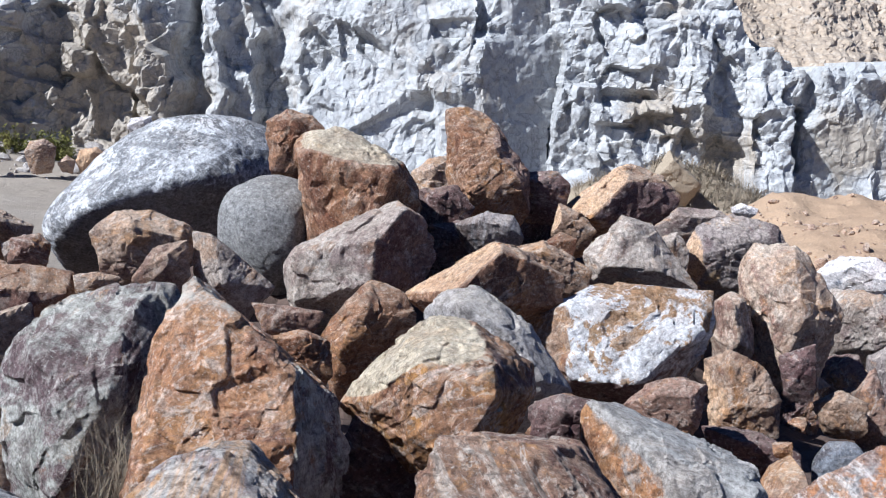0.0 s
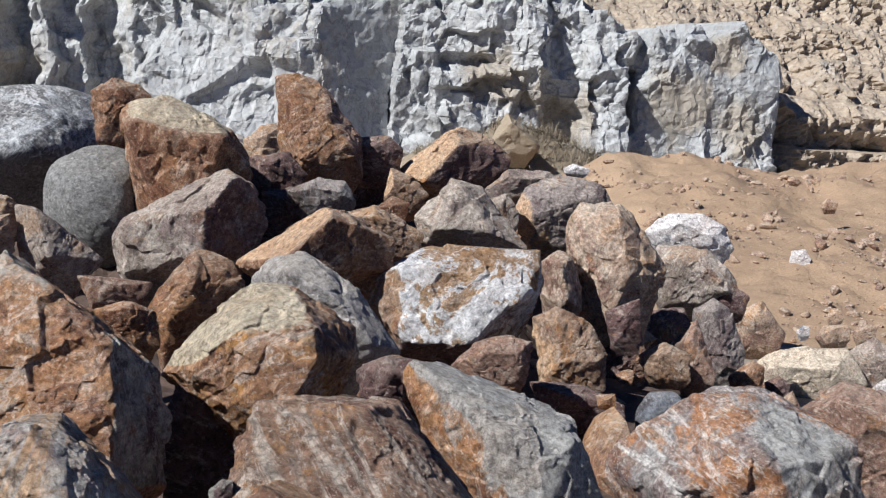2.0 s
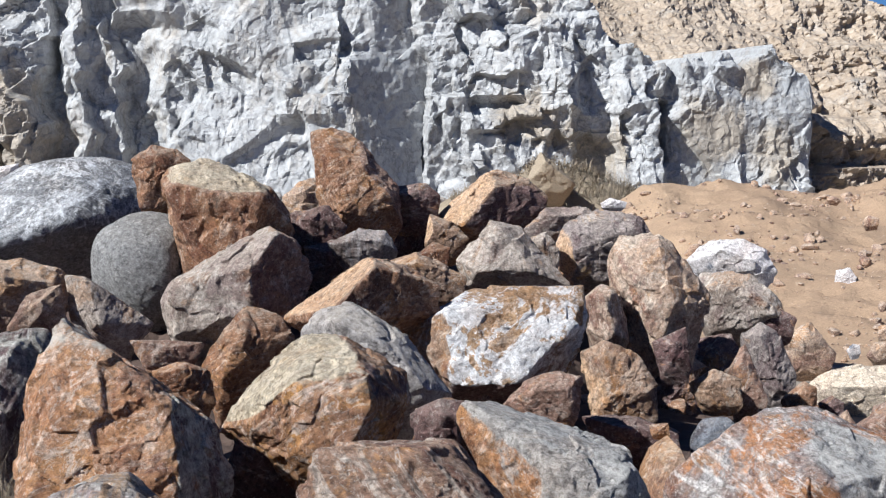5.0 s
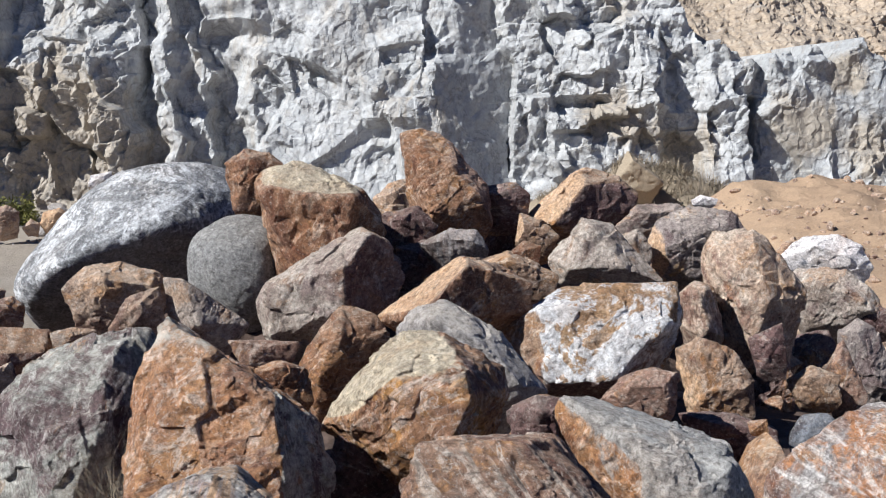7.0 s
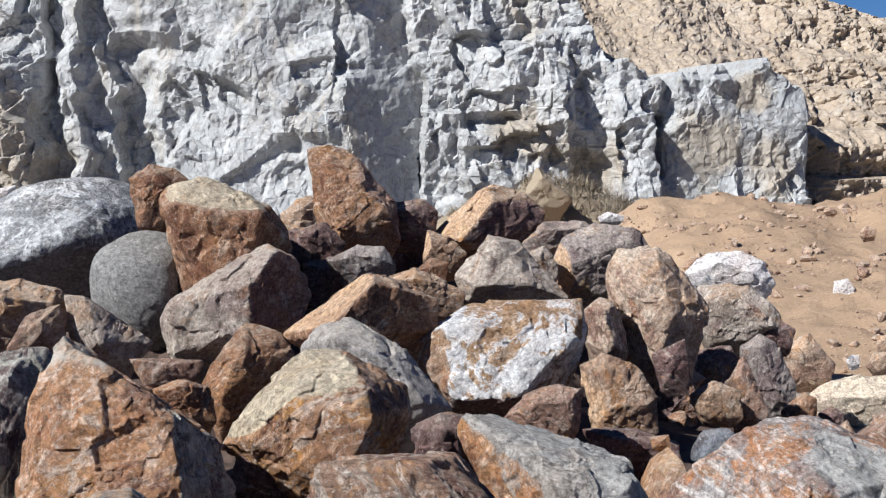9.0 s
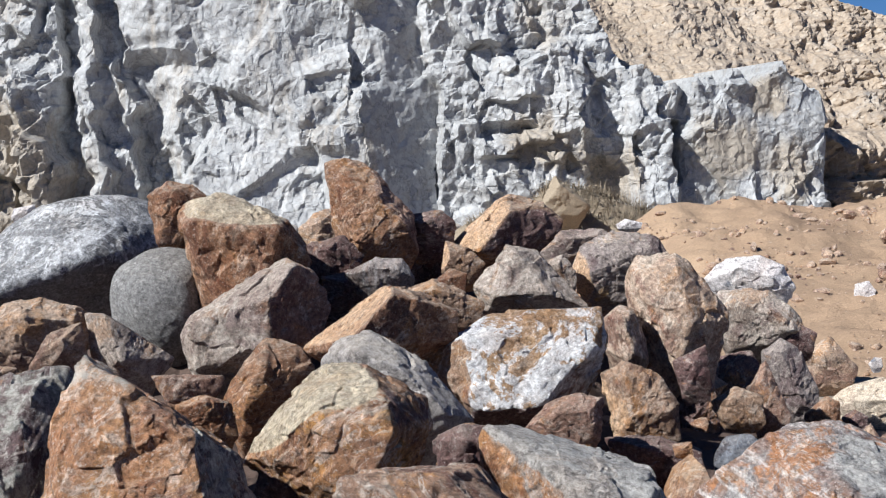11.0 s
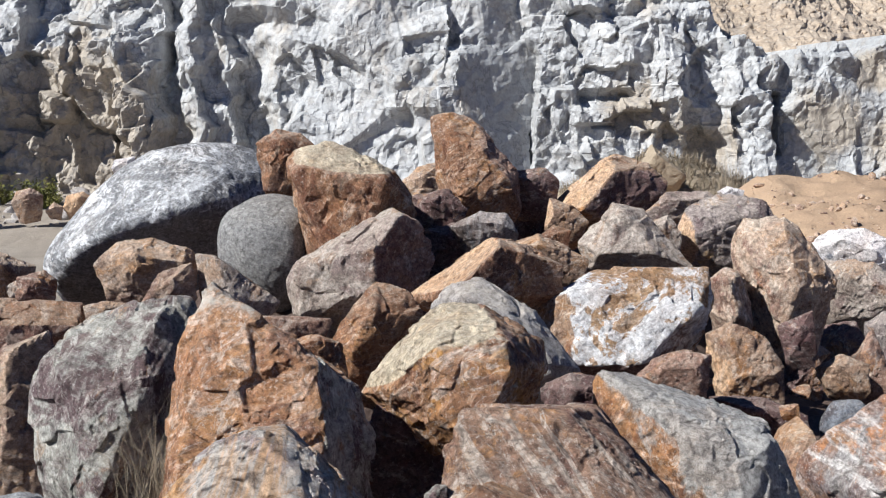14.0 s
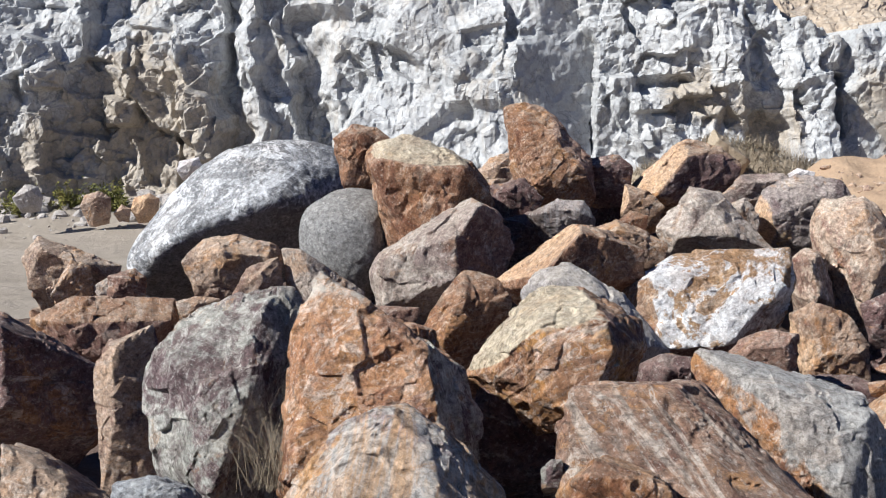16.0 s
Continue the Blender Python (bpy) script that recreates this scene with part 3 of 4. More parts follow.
relief += patchy * (0.5 * facets(turned * (1.0, 1, 0.8), 42, 1.0, 0.3, 0.06) + 0.2 * facets(bent * (2.2, 1, 1.7), 43, 1.1, 0.35, 0.09))
relief += (0.3 + 0.7 * patchy) * (0.08 * facets(turned * (5, 1, 4.4), 44, 1.0, 0.4, 0.15) + 0.02 * facets(bent * (10, 1, 9), 50, 1.0, 0.4, 0.25))
# Overhanging ledges run across the face, each above a shaded step.
shelf = gz + 0.12 * gx * np.sign(lattice(flat_p * (0.2, 0, 0), 52)) + 0.5 * lattice(flat_p * (0.5, 1, 0.3), 51)
step = shelf / 0.85
relief -= 0.12 * (step - np.floor(step)) * patchy * np.clip(0.5 + 2 * lattice(flat_p * (0.7, 1, 0.7), 53), 0, 1)
hollow = 0.6 * within(6.3, 7.6, 0.8, 2.6, 0.5, 0) + 0.7 * within(8.65, 8.95, 1.6, 3.4, 0.12, 0) + 0.4 * within(3.5, 5.2, 3.0, 3.5, 0.2, 0)
hollow -= 0.5 * within(-8.3, -7.3, 1.6, 3.75) + 0.45 * within(4.75, 5.5, 2.85, 3.3, 0.08, 0.1) + 0.35 * within(3.6, 4.6, 2.5, 3.0, 0.1, 0) + 0.3 * within(-1.4, 0.3, 2.7, 4.3, 0.3, 0.6) + 0.4 * within(-12.2, -11.3, 3.6, 5.2) + 0.5 * within(-10.6, -9.6, 2.6, 3.6)
gy = plan + hollow + relief * keep + 0.05 * rough_noise(flat_p * 0.9, 45, 4, 0.6) + 0.02 * rough_noise(flat_p * (2.5, 1, 1.2), 46, 4, 0.6)
gy += 0.1 * gz - 1.2 * np.clip((0.9 - gz) / 1.5, 0, 1) ** 1.5
ceil = bump_line(gx, [(-30, 9), (2, 8.6), (5.2, 8), (6.5, 7.2), (7.0, 5.9), (7.4, 5.0), (8.0, 4.5), (9.3, 4.3), (10.3, 4.5), (11.5, 4.6), (12.3, 4.4), (13, 3.8), (15, 2.6)]) + 0.4 * rough_noise(flat_p * (1.3, 0, 0), 47, 5, 0.65)
over = np.clip(gz - ceil, 0, None)
tagged(mesh_object("cliff", np.stack([gx, gy + 4 * over, np.minimum(gz, ceil + 0.15 * over)], 1), grid_faces(len(zs), len(xs)), cliff_grey), "fractured light grey quarry face with brown stains", "cliff", kind="structure")

# The brown hillside above and beyond it.
xs, zs = np.concatenate([even(-30, 5, 0.5), even(5.1, 27, 0.08), even(27.2, 48, 0.3)]), even(-0.5, 16, 0.07)
gx, gz = [a.ravel() for a in np.meshgrid(xs, zs)]
foot = bump_line(gx, [(-30, 8.5), (2, 8.0), (3, 7.8), (5.2, 7.4), (6.3, 6.6), (7.4, 5.0), (8.2, 4.2), (9.3, 3.8), (11, 4.2), (13, 3.3), (14, 2.4), (18, 2.6), (26, 2.2), (48, 2)])
top = bump_line(gx, [(-30, 13), (3, 13), (10, 11.5), (13, 10.1), (16.2, 8.75), (20, 7.5), (23, 6.35), (26, 5.6), (34, 4.2), (48, 2.5)])
p = np.stack([gx, 0 * gx, gz], 1)
gy = 36.2 - 0.9 * np.clip((gx - 12.5) / 1.5, 0, 1) + 0.25 * np.clip(gx - 13, 0, 20) + 1.8 * np.clip(gz - foot, 0, None) + 0.25 * np.clip(gz, 0, None)
hard = np.clip((gx - 12.5) / 2, 0.3, 0.8)
bench = (gz + 0.1 * gx + 0.5 * lattice(p * (0.25, 1, 0.3), 68)) / 1.5
cut = np.clip((gx - 12) / 3, 0, 1) * np.clip(0.65 + 1.2 * lattice(p * (0.3, 1, 0.5), 69), 0.2, 1)
gy -= 1.7 * cut * (np.clip((bench - np.floor(bench)) / 0.75, 0, 1) - 0.5)
gy += hard * (0.7 * facets(p * (0.5, 1, 0.5), 61, 0.5, 0.3) + 0.6 * facets(p * (1.4, 1, 0.9), 62, 0.8, 0.4) + 0.3 * facets(p * (3.2, 1, 2.4), 65, 0.8, 0.4)) + 0.3 * rough_noise(p * 0.6, 63, 5, 0.6) + 0.22 * rough_noise(p * (2.2, 1, 3.5), 67, 4, 0.65)
over = np.clip(gz - top - 0.15 * rough_noise(p * (0.8, 0, 0), 64, 3), 0, None)
tagged(mesh_object("hillside", np.stack([gx, gy + 6 * over, gz - 1.05 * over], 1), grid_faces(len(zs), len(xs)), hill_brown), "steep brown hillside of broken rock and earth", "hillside", kind="structure")

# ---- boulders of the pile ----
# Plain darker grey on the lower front paints in the shade there.
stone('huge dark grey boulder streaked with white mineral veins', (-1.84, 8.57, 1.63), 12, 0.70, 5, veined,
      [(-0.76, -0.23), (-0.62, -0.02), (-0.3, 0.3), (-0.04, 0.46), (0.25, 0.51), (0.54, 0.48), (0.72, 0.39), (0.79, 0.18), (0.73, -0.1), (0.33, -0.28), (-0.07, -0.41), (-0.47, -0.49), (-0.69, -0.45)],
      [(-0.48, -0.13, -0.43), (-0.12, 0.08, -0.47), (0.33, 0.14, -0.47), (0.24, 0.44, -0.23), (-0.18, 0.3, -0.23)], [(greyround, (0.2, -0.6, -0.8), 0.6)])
stone('smooth rounded grey boulder in the rock pile', (-0.95, 6.99, 1.56), 8, 0.27, 3.2, greyround,
      [(-0.27, 0.04), (-0.22, 0.19), (-0.05, 0.29), (0.07, 0.3), (0.22, 0.24), (0.27, 0.06), (0.24, -0.16), (0.11, -0.31), (-0.15, -0.17), (-0.26, -0.02)],
      [])
stone('brown iron-stained block with a flat tan top', (-0.47, 6.76, 1.87), 4, 0.28, 16, rust,
      [(-0.35, 0.19), (-0.29, 0.24), (-0.1, 0.28), (0.06, 0.18), (0.22, 0.12), (0.34, -0.1), (0.27, -0.28), (-0.19, -0.27), (-0.26, -0.06)],
      [(-0.31, 0.11, -0.15), (-0.08, 0.1, -0.22), (0.17, 0.1, -0.2), (-0.15, -0.24, -0.12), (0.07, -0.17, -0.2)], [(sandcoat, (0, -0.3, 1), 0.75)])
stone('rusty brown boulder half hidden behind others', (-0.9, 7.33, 1.95), 7, 0.21, 14, rust,
      [(-0.15, 0.18), (-0.04, 0.27), (0.1, 0.24), (0.22, 0.13), (0.22, -0.08), (-0.09, -0.07)],
      [(-0.02, 0.21, -0.1)])
# The right face is coated purplish red to put its shade into the colour.
stone('upright rusty brown boulder standing on edge', (0.2, 7.78, 2), -1, 0.22, 15, rust,
      [(-0.27, 0.28), (-0.19, 0.3), (-0.07, 0.29), (0.04, 0.22), (0.12, 0.07), (0.25, -0.05), (0.27, -0.27), (0.02, -0.3), (-0.17, -0.22), (-0.22, 0.05)],
      [(-0.16, 0.21, -0.1), (0.02, 0.08, -0.15), (-0.08, -0.18, -0.15), (0.19, -0.09, -0.12)], [(plumrust, (1, -0.4, 0.2), 0.7)])
stone('dark reddish brown boulder against the upright stone', (0.53, 7.96, 1.86), -4, 0.14, 13, shaded_plum,
      [(-0.18, 0.06), (-0.08, 0.1), (0.1, 0.12), (0.18, 0.04), (0.17, -0.09), (-0.02, -0.13)],
      [(0.01, 0.04, -0.09)])
stone('pale tan boulder at the back of the pile', (-0.11, 8.48, 1.83), 1, 0.14, 13, tan,
      [(-0.16, 0.05), (-0.05, 0.15), (0.11, 0.18), (0.16, -0.11), (-0.06, -0.18)],
      [(-0.02, 0.08, -0.09)])
stone('dark brown broken stone in a gap', (-0.04, 7.27, 1.76), 0, 0.13, 13, shaded_plum,
      [(-0.16, 0.07), (0.07, 0.12), (0.17, 0), (0.12, -0.11), (-0.11, -0.12)],
      [(-0.01, 0.06, -0.07)])
# Red on the right face is its shade, painted as colour; the rusty top is stain.
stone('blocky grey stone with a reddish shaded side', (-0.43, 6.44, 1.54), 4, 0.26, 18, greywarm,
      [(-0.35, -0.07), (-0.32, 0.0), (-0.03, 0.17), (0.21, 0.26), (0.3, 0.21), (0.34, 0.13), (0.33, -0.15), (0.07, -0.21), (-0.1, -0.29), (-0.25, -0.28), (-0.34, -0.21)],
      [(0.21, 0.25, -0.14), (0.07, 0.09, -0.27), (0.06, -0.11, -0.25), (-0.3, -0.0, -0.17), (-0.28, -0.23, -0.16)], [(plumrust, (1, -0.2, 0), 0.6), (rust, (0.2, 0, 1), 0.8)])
stone('light brown boulder with mottled surface', (-1.47, 6.38, 1.49), 13, 0.19, 14, tan,
      [(-0.25, 0.06), (-0.14, 0.17), (0.03, 0.18), (0.23, 0.11), (0.26, 0.08), (0.23, -0.11), (0.01, -0.19), (-0.2, -0.08)],
      [(-0.04, 0.11, -0.13), (0.17, 0.07, -0.12)])
stone('small grey wedge-shaped stone', (-0.95, 5.97, 1.47), 9, 0.15, 15, greywarm,
      [(-0.19, 0.16), (-0.11, 0.15), (0, 0.06), (0.19, -0.07), (0.1, -0.16), (-0.11, -0.1), (-0.18, -0.02)],
      [(-0.11, 0.14, -0.08), (-0.05, -0.04, -0.1)])
stone('flat tan stone leaning on a bigger boulder', (-1.26, 5.86, 1.48), 12, 0.09, 15, tan,
      [(-0.13, -0.07), (-0.04, 0.07), (0.11, 0.12), (0.13, -0.04), (-0.07, -0.12)],
      [(0.02, 0.05, -0.05)])
stone('flat rusty layered slab lying low', (-1.9, 5.56, 1.32), 17, 0.20, 15, rustband,
      [(-0.31, 0.07), (-0.12, 0.16), (0.32, 0.12), (0.33, 0.03), (-0.01, -0.15), (-0.19, -0.12)],
      [(-0.17, 0.06, -0.12), (0.29, 0.04, -0.12), (-0.04, -0.1, -0.12)], [(plumrust, (0.2, -1, -0.5), 0.6)])
stone('small pale stone in a gap', (-1.47, 5.58, 1.41), 13, 0.06, 12, tan,
      [(-0.1, 0.03), (0, 0.05), (0.1, 0.03), (0.07, -0.04), (-0.08, -0.05)],
      [(0, 0.02, -0.03)])
stone('large grey-green stone with dark and purple patches', (-0.93, 3.51, 1.36), 12, 0.29, 11, greygreen,
      [(-0.23, 0.11), (-0.2, 0.2), (-0.12, 0.26), (0.08, 0.34), (0.21, 0.35), (0.24, 0.26), (0.21, 0.08), (0.18, -0.08), (0.12, -0.33), (-0.02, -0.33), (-0.2, -0.15), (-0.22, -0.01)],
      [(-0.1, 0.12, -0.2), (-0.15, 0.2, -0.12), (0.1, 0.3, -0.1), (0.04, 0.07, -0.26), (-0.05, -0.16, -0.3)])
stone('pointed rusty orange boulder with a pale tip', (-0.44, 2.98, 1.53), 8, 0.20, 15, rustcap,
      [(-0.17, 0.22), (-0.13, 0.29), (-0.09, 0.25), (0.04, 0.15), (0.14, 0.08), (0.21, 0.01), (0.25, -0.12), (0.26, -0.26), (-0.26, -0.25), (-0.22, 0.02)],
      [(-0.13, 0.21, -0.07), (-0.01, 0.18, -0.11), (0.1, 0.11, -0.16), (0.12, -0.0, -0.22), (0.12, -0.18, -0.24), (-0.18, -0.01, -0.16), (-0.23, -0.18, -0.2)], [(greygreen, (1, -0.35, 0.2), 0.72)])
stone('grey and orange banded boulder close by', (-0.34, 2.09, 1.52), 5, 0.19, 13, bandgrey,
      [(-0.24, -0.1), (-0.19, -0.01), (-0.1, 0.09), (-0.02, 0.13), (0.03, 0.13), (0.09, 0.09), (0.16, 0.02), (0.21, -0.03), (0.25, -0.12)],
      [(0.01, 0.13, -0.05), (-0.08, 0.05, -0.15), (0.07, 0.09, -0.1), (0.09, -0.03, -0.21), (-0.06, -0.04, -0.22)])
# Sandy crust on top; the plum right face is painted shade.
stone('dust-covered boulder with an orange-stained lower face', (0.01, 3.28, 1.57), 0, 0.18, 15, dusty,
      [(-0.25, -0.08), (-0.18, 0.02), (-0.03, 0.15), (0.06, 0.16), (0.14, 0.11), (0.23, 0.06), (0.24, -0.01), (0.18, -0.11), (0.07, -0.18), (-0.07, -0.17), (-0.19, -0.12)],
      [(-0.16, -0.04, -0.13), (-0.05, 0.07, -0.2), (0.11, 0.1, -0.18), (0.13, 0.01, -0.23), (0.02, -0.13, -0.22)], [(sandcoat, (-0.5, -0.3, 1), 0.7), (shaded_plum, (0.9, 0.1, 0.6), 0.75)])
# Fills a shadowed hollow; its dark colour paints that shadow.
stone('dark reddish stone in deep shade', (-0.1, 3.28, 1.35), 2, 0.12, 13, shaded_plum,
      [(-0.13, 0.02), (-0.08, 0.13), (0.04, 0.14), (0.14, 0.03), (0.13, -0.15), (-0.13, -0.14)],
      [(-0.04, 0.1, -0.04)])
stone('brown and grey layered slab tilted towards the viewer', (0.29, 2.6, 1.4), -9, 0.22, 15, bandbrown,
      [(-0.31, 0.14), (-0.25, 0.18), (-0.15, 0.16), (-0.09, 0.18), (-0.04, 0.17), (0.06, 0.1), (0.15, 0.02), (0.25, -0.09), (0.26, -0.14), (-0.31, -0.17), (-0.31, 0.03)],
      [(-0.26, 0.12, -0.1), (-0.18, 0.06, -0.2), (-0.28, 0.02, -0.25), (0.05, 0.01, -0.26), (0.22, -0.05, -0.22)])
stone('big smooth grey stone with a rusty end', (0.67, 3.29, 1.27), -10, 0.21, 15, greysmooth,
      [(-0.3, 0.22), (-0.28, 0.26), (-0.2, 0.25), (-0.1, 0.21), (0.02, 0.18), (0.16, 0.11), (0.18, 0.03), (0.32, -0.2), (0.09, -0.21), (-0.08, -0.06), (-0.23, 0.09)],
      [(-0.18, 0.23, -0.08), (-0.19, 0.12, -0.12), (-0.06, 0.15, -0.18), (0.15, 0.12, -0.12), (0.09, -0.07, -0.26)], [(rustgold, (-1, -0.3, 0.1), 0.68)])
# Tan left end is stone; the plum underside is shade put into the colour.
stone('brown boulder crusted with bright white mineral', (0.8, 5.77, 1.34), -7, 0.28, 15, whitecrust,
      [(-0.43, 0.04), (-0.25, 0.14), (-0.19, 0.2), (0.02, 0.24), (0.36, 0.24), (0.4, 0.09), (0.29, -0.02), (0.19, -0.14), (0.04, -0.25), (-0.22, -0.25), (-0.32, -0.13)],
      [(-0.24, 0.14, -0.15), (-0.2, -0.16, -0.22), (0.01, -0.17, -0.21), (0.17, -0.06, -0.2), (0.33, 0.08, -0.15), (0.02, 0.21, -0.09)], [(tanrust, (-1, -0.45, 0.1), 0.68), (shaded_plum, (0, -0.2, -1), 0.6)])
stone('brown wedge-shaped stone with a tan upper edge', (0.2, 5.75, 1.55), -2, 0.18, 15, rust,
      [(-0.36, -0.12), (-0.22, 0.01), (-0.0, 0.16), (0.19, 0.12), (0.33, 0.04), (0.33, -0.08), (0.13, -0.14), (-0.07, -0.14), (-0.27, -0.14)],
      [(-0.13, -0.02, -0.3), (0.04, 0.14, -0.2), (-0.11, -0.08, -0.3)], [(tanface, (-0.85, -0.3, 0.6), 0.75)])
stone('pale grey granular rounded stone', (0.2, 4.43, 1.48), -2, 0.20, 8, greypale,
      [(-0.26, 0.1), (-0.18, 0.17), (-0.08, 0.19), (0.03, 0.12), (0.13, 0.04), (0.26, -0.13), (0.13, -0.19), (-0.07, -0.14), (-0.21, -0.04)],
      [(-0.14, 0.14, -0.1), (0.01, 0.08, -0.13), (0.16, -0.08, -0.1)])
stone('dark brown sharply angular stone', (-0.26, 4.72, 1.44), 3, 0.14, 14, rust,
      [(-0.17, -0.03), (-0.1, 0.09), (0, 0.19), (0.13, 0.15), (0.17, 0.08), (0.08, -0.04), (-0.04, -0.19), (-0.14, -0.13)],
      [(-0.02, 0.1, -0.09), (0.06, 0.08, -0.08), (-0.09, -0.06, -0.1)])
stone('small orange-brown angular stone', (-0.46, 4.29, 1.41), 6, 0.09, 13, rustgold,
      [(-0.12, 0.05), (0.02, 0.09), (0.1, 0.06), (0.12, -0.05), (0.03, -0.1), (-0.08, -0.02)],
      [(0.02, 0.07, -0.05)])
# The dark red of the right side is its shade, laid on as a coat.
stone('boulder with a bright tan face and a shaded dark red side', (1.04, 8.02, 1.88), -7, 0.22, 17, tanrust,
      [(-0.36, -0.15), (-0.33, -0.09), (-0.06, 0.15), (0.02, 0.18), (0.22, 0.12), (0.33, 0.02), (0.31, -0.09), (0.11, -0.19), (-0.24, -0.19)],
      [(-0.05, 0.12, -0.1), (0.02, 0.08, -0.17), (-0.18, -0.16, -0.19), (-0.3, -0.14, -0.12), (0.22, 0.09, -0.04)], [(tanface, (-0.8, -0.5, 0.5), 0.6), (shaded_plum, (0.6, -0.7, -0.2), 0.75)])
stone('small pointed tan stone', (0.69, 7.24, 1.72), -5, 0.10, 13, tanrust,
      [(-0.13, -0.06), (-0.1, 0.11), (0.03, 0.06), (0.12, -0.03), (0.02, -0.11)],
      [(-0.07, 0.04, -0.05)], [(tanface, (-0.8, -0.6, 0.3), 0.7)])
stone('small rounded brown stone', (0.58, 6.84, 1.63), -5, 0.07, 9, rust,
      [(-0.09, 0), (0, 0.07), (0.09, 0.04), (0.07, -0.07), (-0.07, -0.07)],
      [(0, 0.02, -0.04)])
stone('reddish grey ridged boulder', (0.96, 6.5, 1.66), -8, 0.21, 15, greywarm,
      [(-0.29, -0.03), (-0.11, 0.17), (0.03, 0.14), (0.11, 0), (0.28, -0.14), (-0.03, -0.17), (-0.24, -0.16)],
      [(-0.08, 0.14, -0.11), (-0.17, -0.07, -0.14), (0.08, -0.05, -0.14)])
stone('grey brown stone wedged between boulders', (1.16, 6.87, 1.64), -9, 0.09, 13, greywarm,
      [(-0.1, 0.06), (0.03, 0.11), (0.1, 0.01), (0.09, -0.11), (-0.06, -0.08)],
      [(0, 0.05, -0.05)])
stone('pale striped layered stone', (1.39, 7.55, 1.75), -10, 0.12, 15, strata,
      [(-0.24, -0.05), (-0.09, 0.09), (0.14, 0.1), (0.23, 0.04), (0.1, -0.04), (-0.12, -0.1)],
      [(-0.09, 0.05, -0.07), (0.1, 0.06, -0.07)])
stone('grey boulder with a yellow ochre corner', (1.53, 7.01, 1.66), -12, 0.20, 15, greyochre,
      [(-0.27, -0.01), (-0.22, 0.11), (-0.04, 0.2), (0.2, 0.16), (0.26, 0.06), (0.14, -0.03), (0.02, -0.19), (-0.13, -0.2), (-0.25, -0.09)],
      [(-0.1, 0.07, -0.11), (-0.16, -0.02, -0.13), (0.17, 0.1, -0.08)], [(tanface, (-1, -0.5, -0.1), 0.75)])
stone('mottled red and grey broken boulder', (1.66, 6.51, 1.61), -14, 0.17, 14, redmix,
      [(-0.21, -0.09), (-0.2, 0.05), (-0.15, 0.13), (0.04, 0.15), (0.14, 0.07), (0.21, -0.08), (0.31, -0.16), (0.29, -0.25), (0.19, -0.33), (0.17, -0.51), (0.04, -0.49), (-0.13, -0.43), (-0.17, -0.21)],
      [(-0.13, 0.06, -0.12), (0.05, 0.09, -0.16), (-0.04, -0.19, -0.2), (0.12, -0.19, -0.2), (0.04, -0.42, -0.16)])
stone('tan and grey stone with red patches', (1.58, 6.25, 1.38), -14, 0.21, 14, redmix,
      [(-0.3, 0.08), (-0.22, 0.14), (-0.13, 0.11), (-0.08, -0.13), (-0.2, -0.19), (-0.28, -0.06)],
      [(-0.21, 0.1, -0.1), (-0.15, -0.08, -0.1)])
stone('dark brown stone under a broken boulder', (1.67, 6.1, 1.23), -15, 0.08, 13, shaded_plum,
      [(-0.09, 0.03), (0.07, 0.11), (0.09, -0.06), (-0.03, -0.11)],
      [(0.01, 0.02, -0.04)])
stone('white quartz boulder with blue-grey shaded base', (3.64, 11.53, 1.14), -17, 0.27, 12, whiteblue,
      [(-0.41, 0.02), (-0.21, 0.2), (0.09, 0.21), (0.29, 0.12), (0.4, -0.08), (0.29, -0.21), (-0.06, -0.13), (-0.33, -0.08)],
      [(-0.06, 0.13, -0.14), (0.19, 0.03, -0.15)])
stone('grey stone in the lower pile', (2.97, 9.21, 1.07), -17, 0.28, 12, greywarm,
      [(-0.35, 0.07), (-0.25, 0.21), (0.07, 0.2), (0.27, 0.05), (0.35, -0.11), (0.11, -0.21), (-0.21, -0.16)],
      [(-0.09, 0.13, -0.14), (0.19, -0.01, -0.14)])
stone('dark red stone beside a gap', (3.21, 9.11, 0.94), -19, 0.12, 12, shaded_plum,
      [(-0.15, 0.02), (0, 0.11), (0.15, 0.03), (0.12, -0.1), (-0.07, -0.11)],
      [(0, 0.03, -0.06)])
stone('squat brown stone with a pale side', (1.3, 5.56, 1.17), -13, 0.13, 15, tanrust,
      [(-0.17, 0.13), (-0.07, 0.18), (0.08, 0.13), (0.16, 0.01), (0.17, -0.15), (0.01, -0.18), (-0.11, -0.16), (-0.14, -0.01)],
      [(-0.06, 0.1, -0.07), (-0.04, -0.04, -0.09), (0.12, -0.02, -0.07)], [(tanface, (-1, -0.3, 0.3), 0.75)])
stone('reddish triangular stone among others', (0.83, 4.73, 1.26), -9, 0.11, 14, plumrust,
      [(-0.15, -0.02), (-0.07, 0.07), (0.05, 0.11), (0.15, 0.09), (0.13, -0.06), (0.03, -0.11), (-0.09, -0.08)],
      [(-0.03, 0.05, -0.06), (0.09, 0.05, -0.06)])
# A stone in shadow, with the shadow put into its colour.
stone('shade-dark stone sunk between larger ones', (0.44, 4.07, 1.31), -6, 0.12, 13, shaded_plum,
      [(-0.15, 0.04), (-0.05, 0.09), (0.15, 0.06), (0.15, -0.06), (-0.11, -0.09)],
      [(-0.03, 0.05, -0.06)])
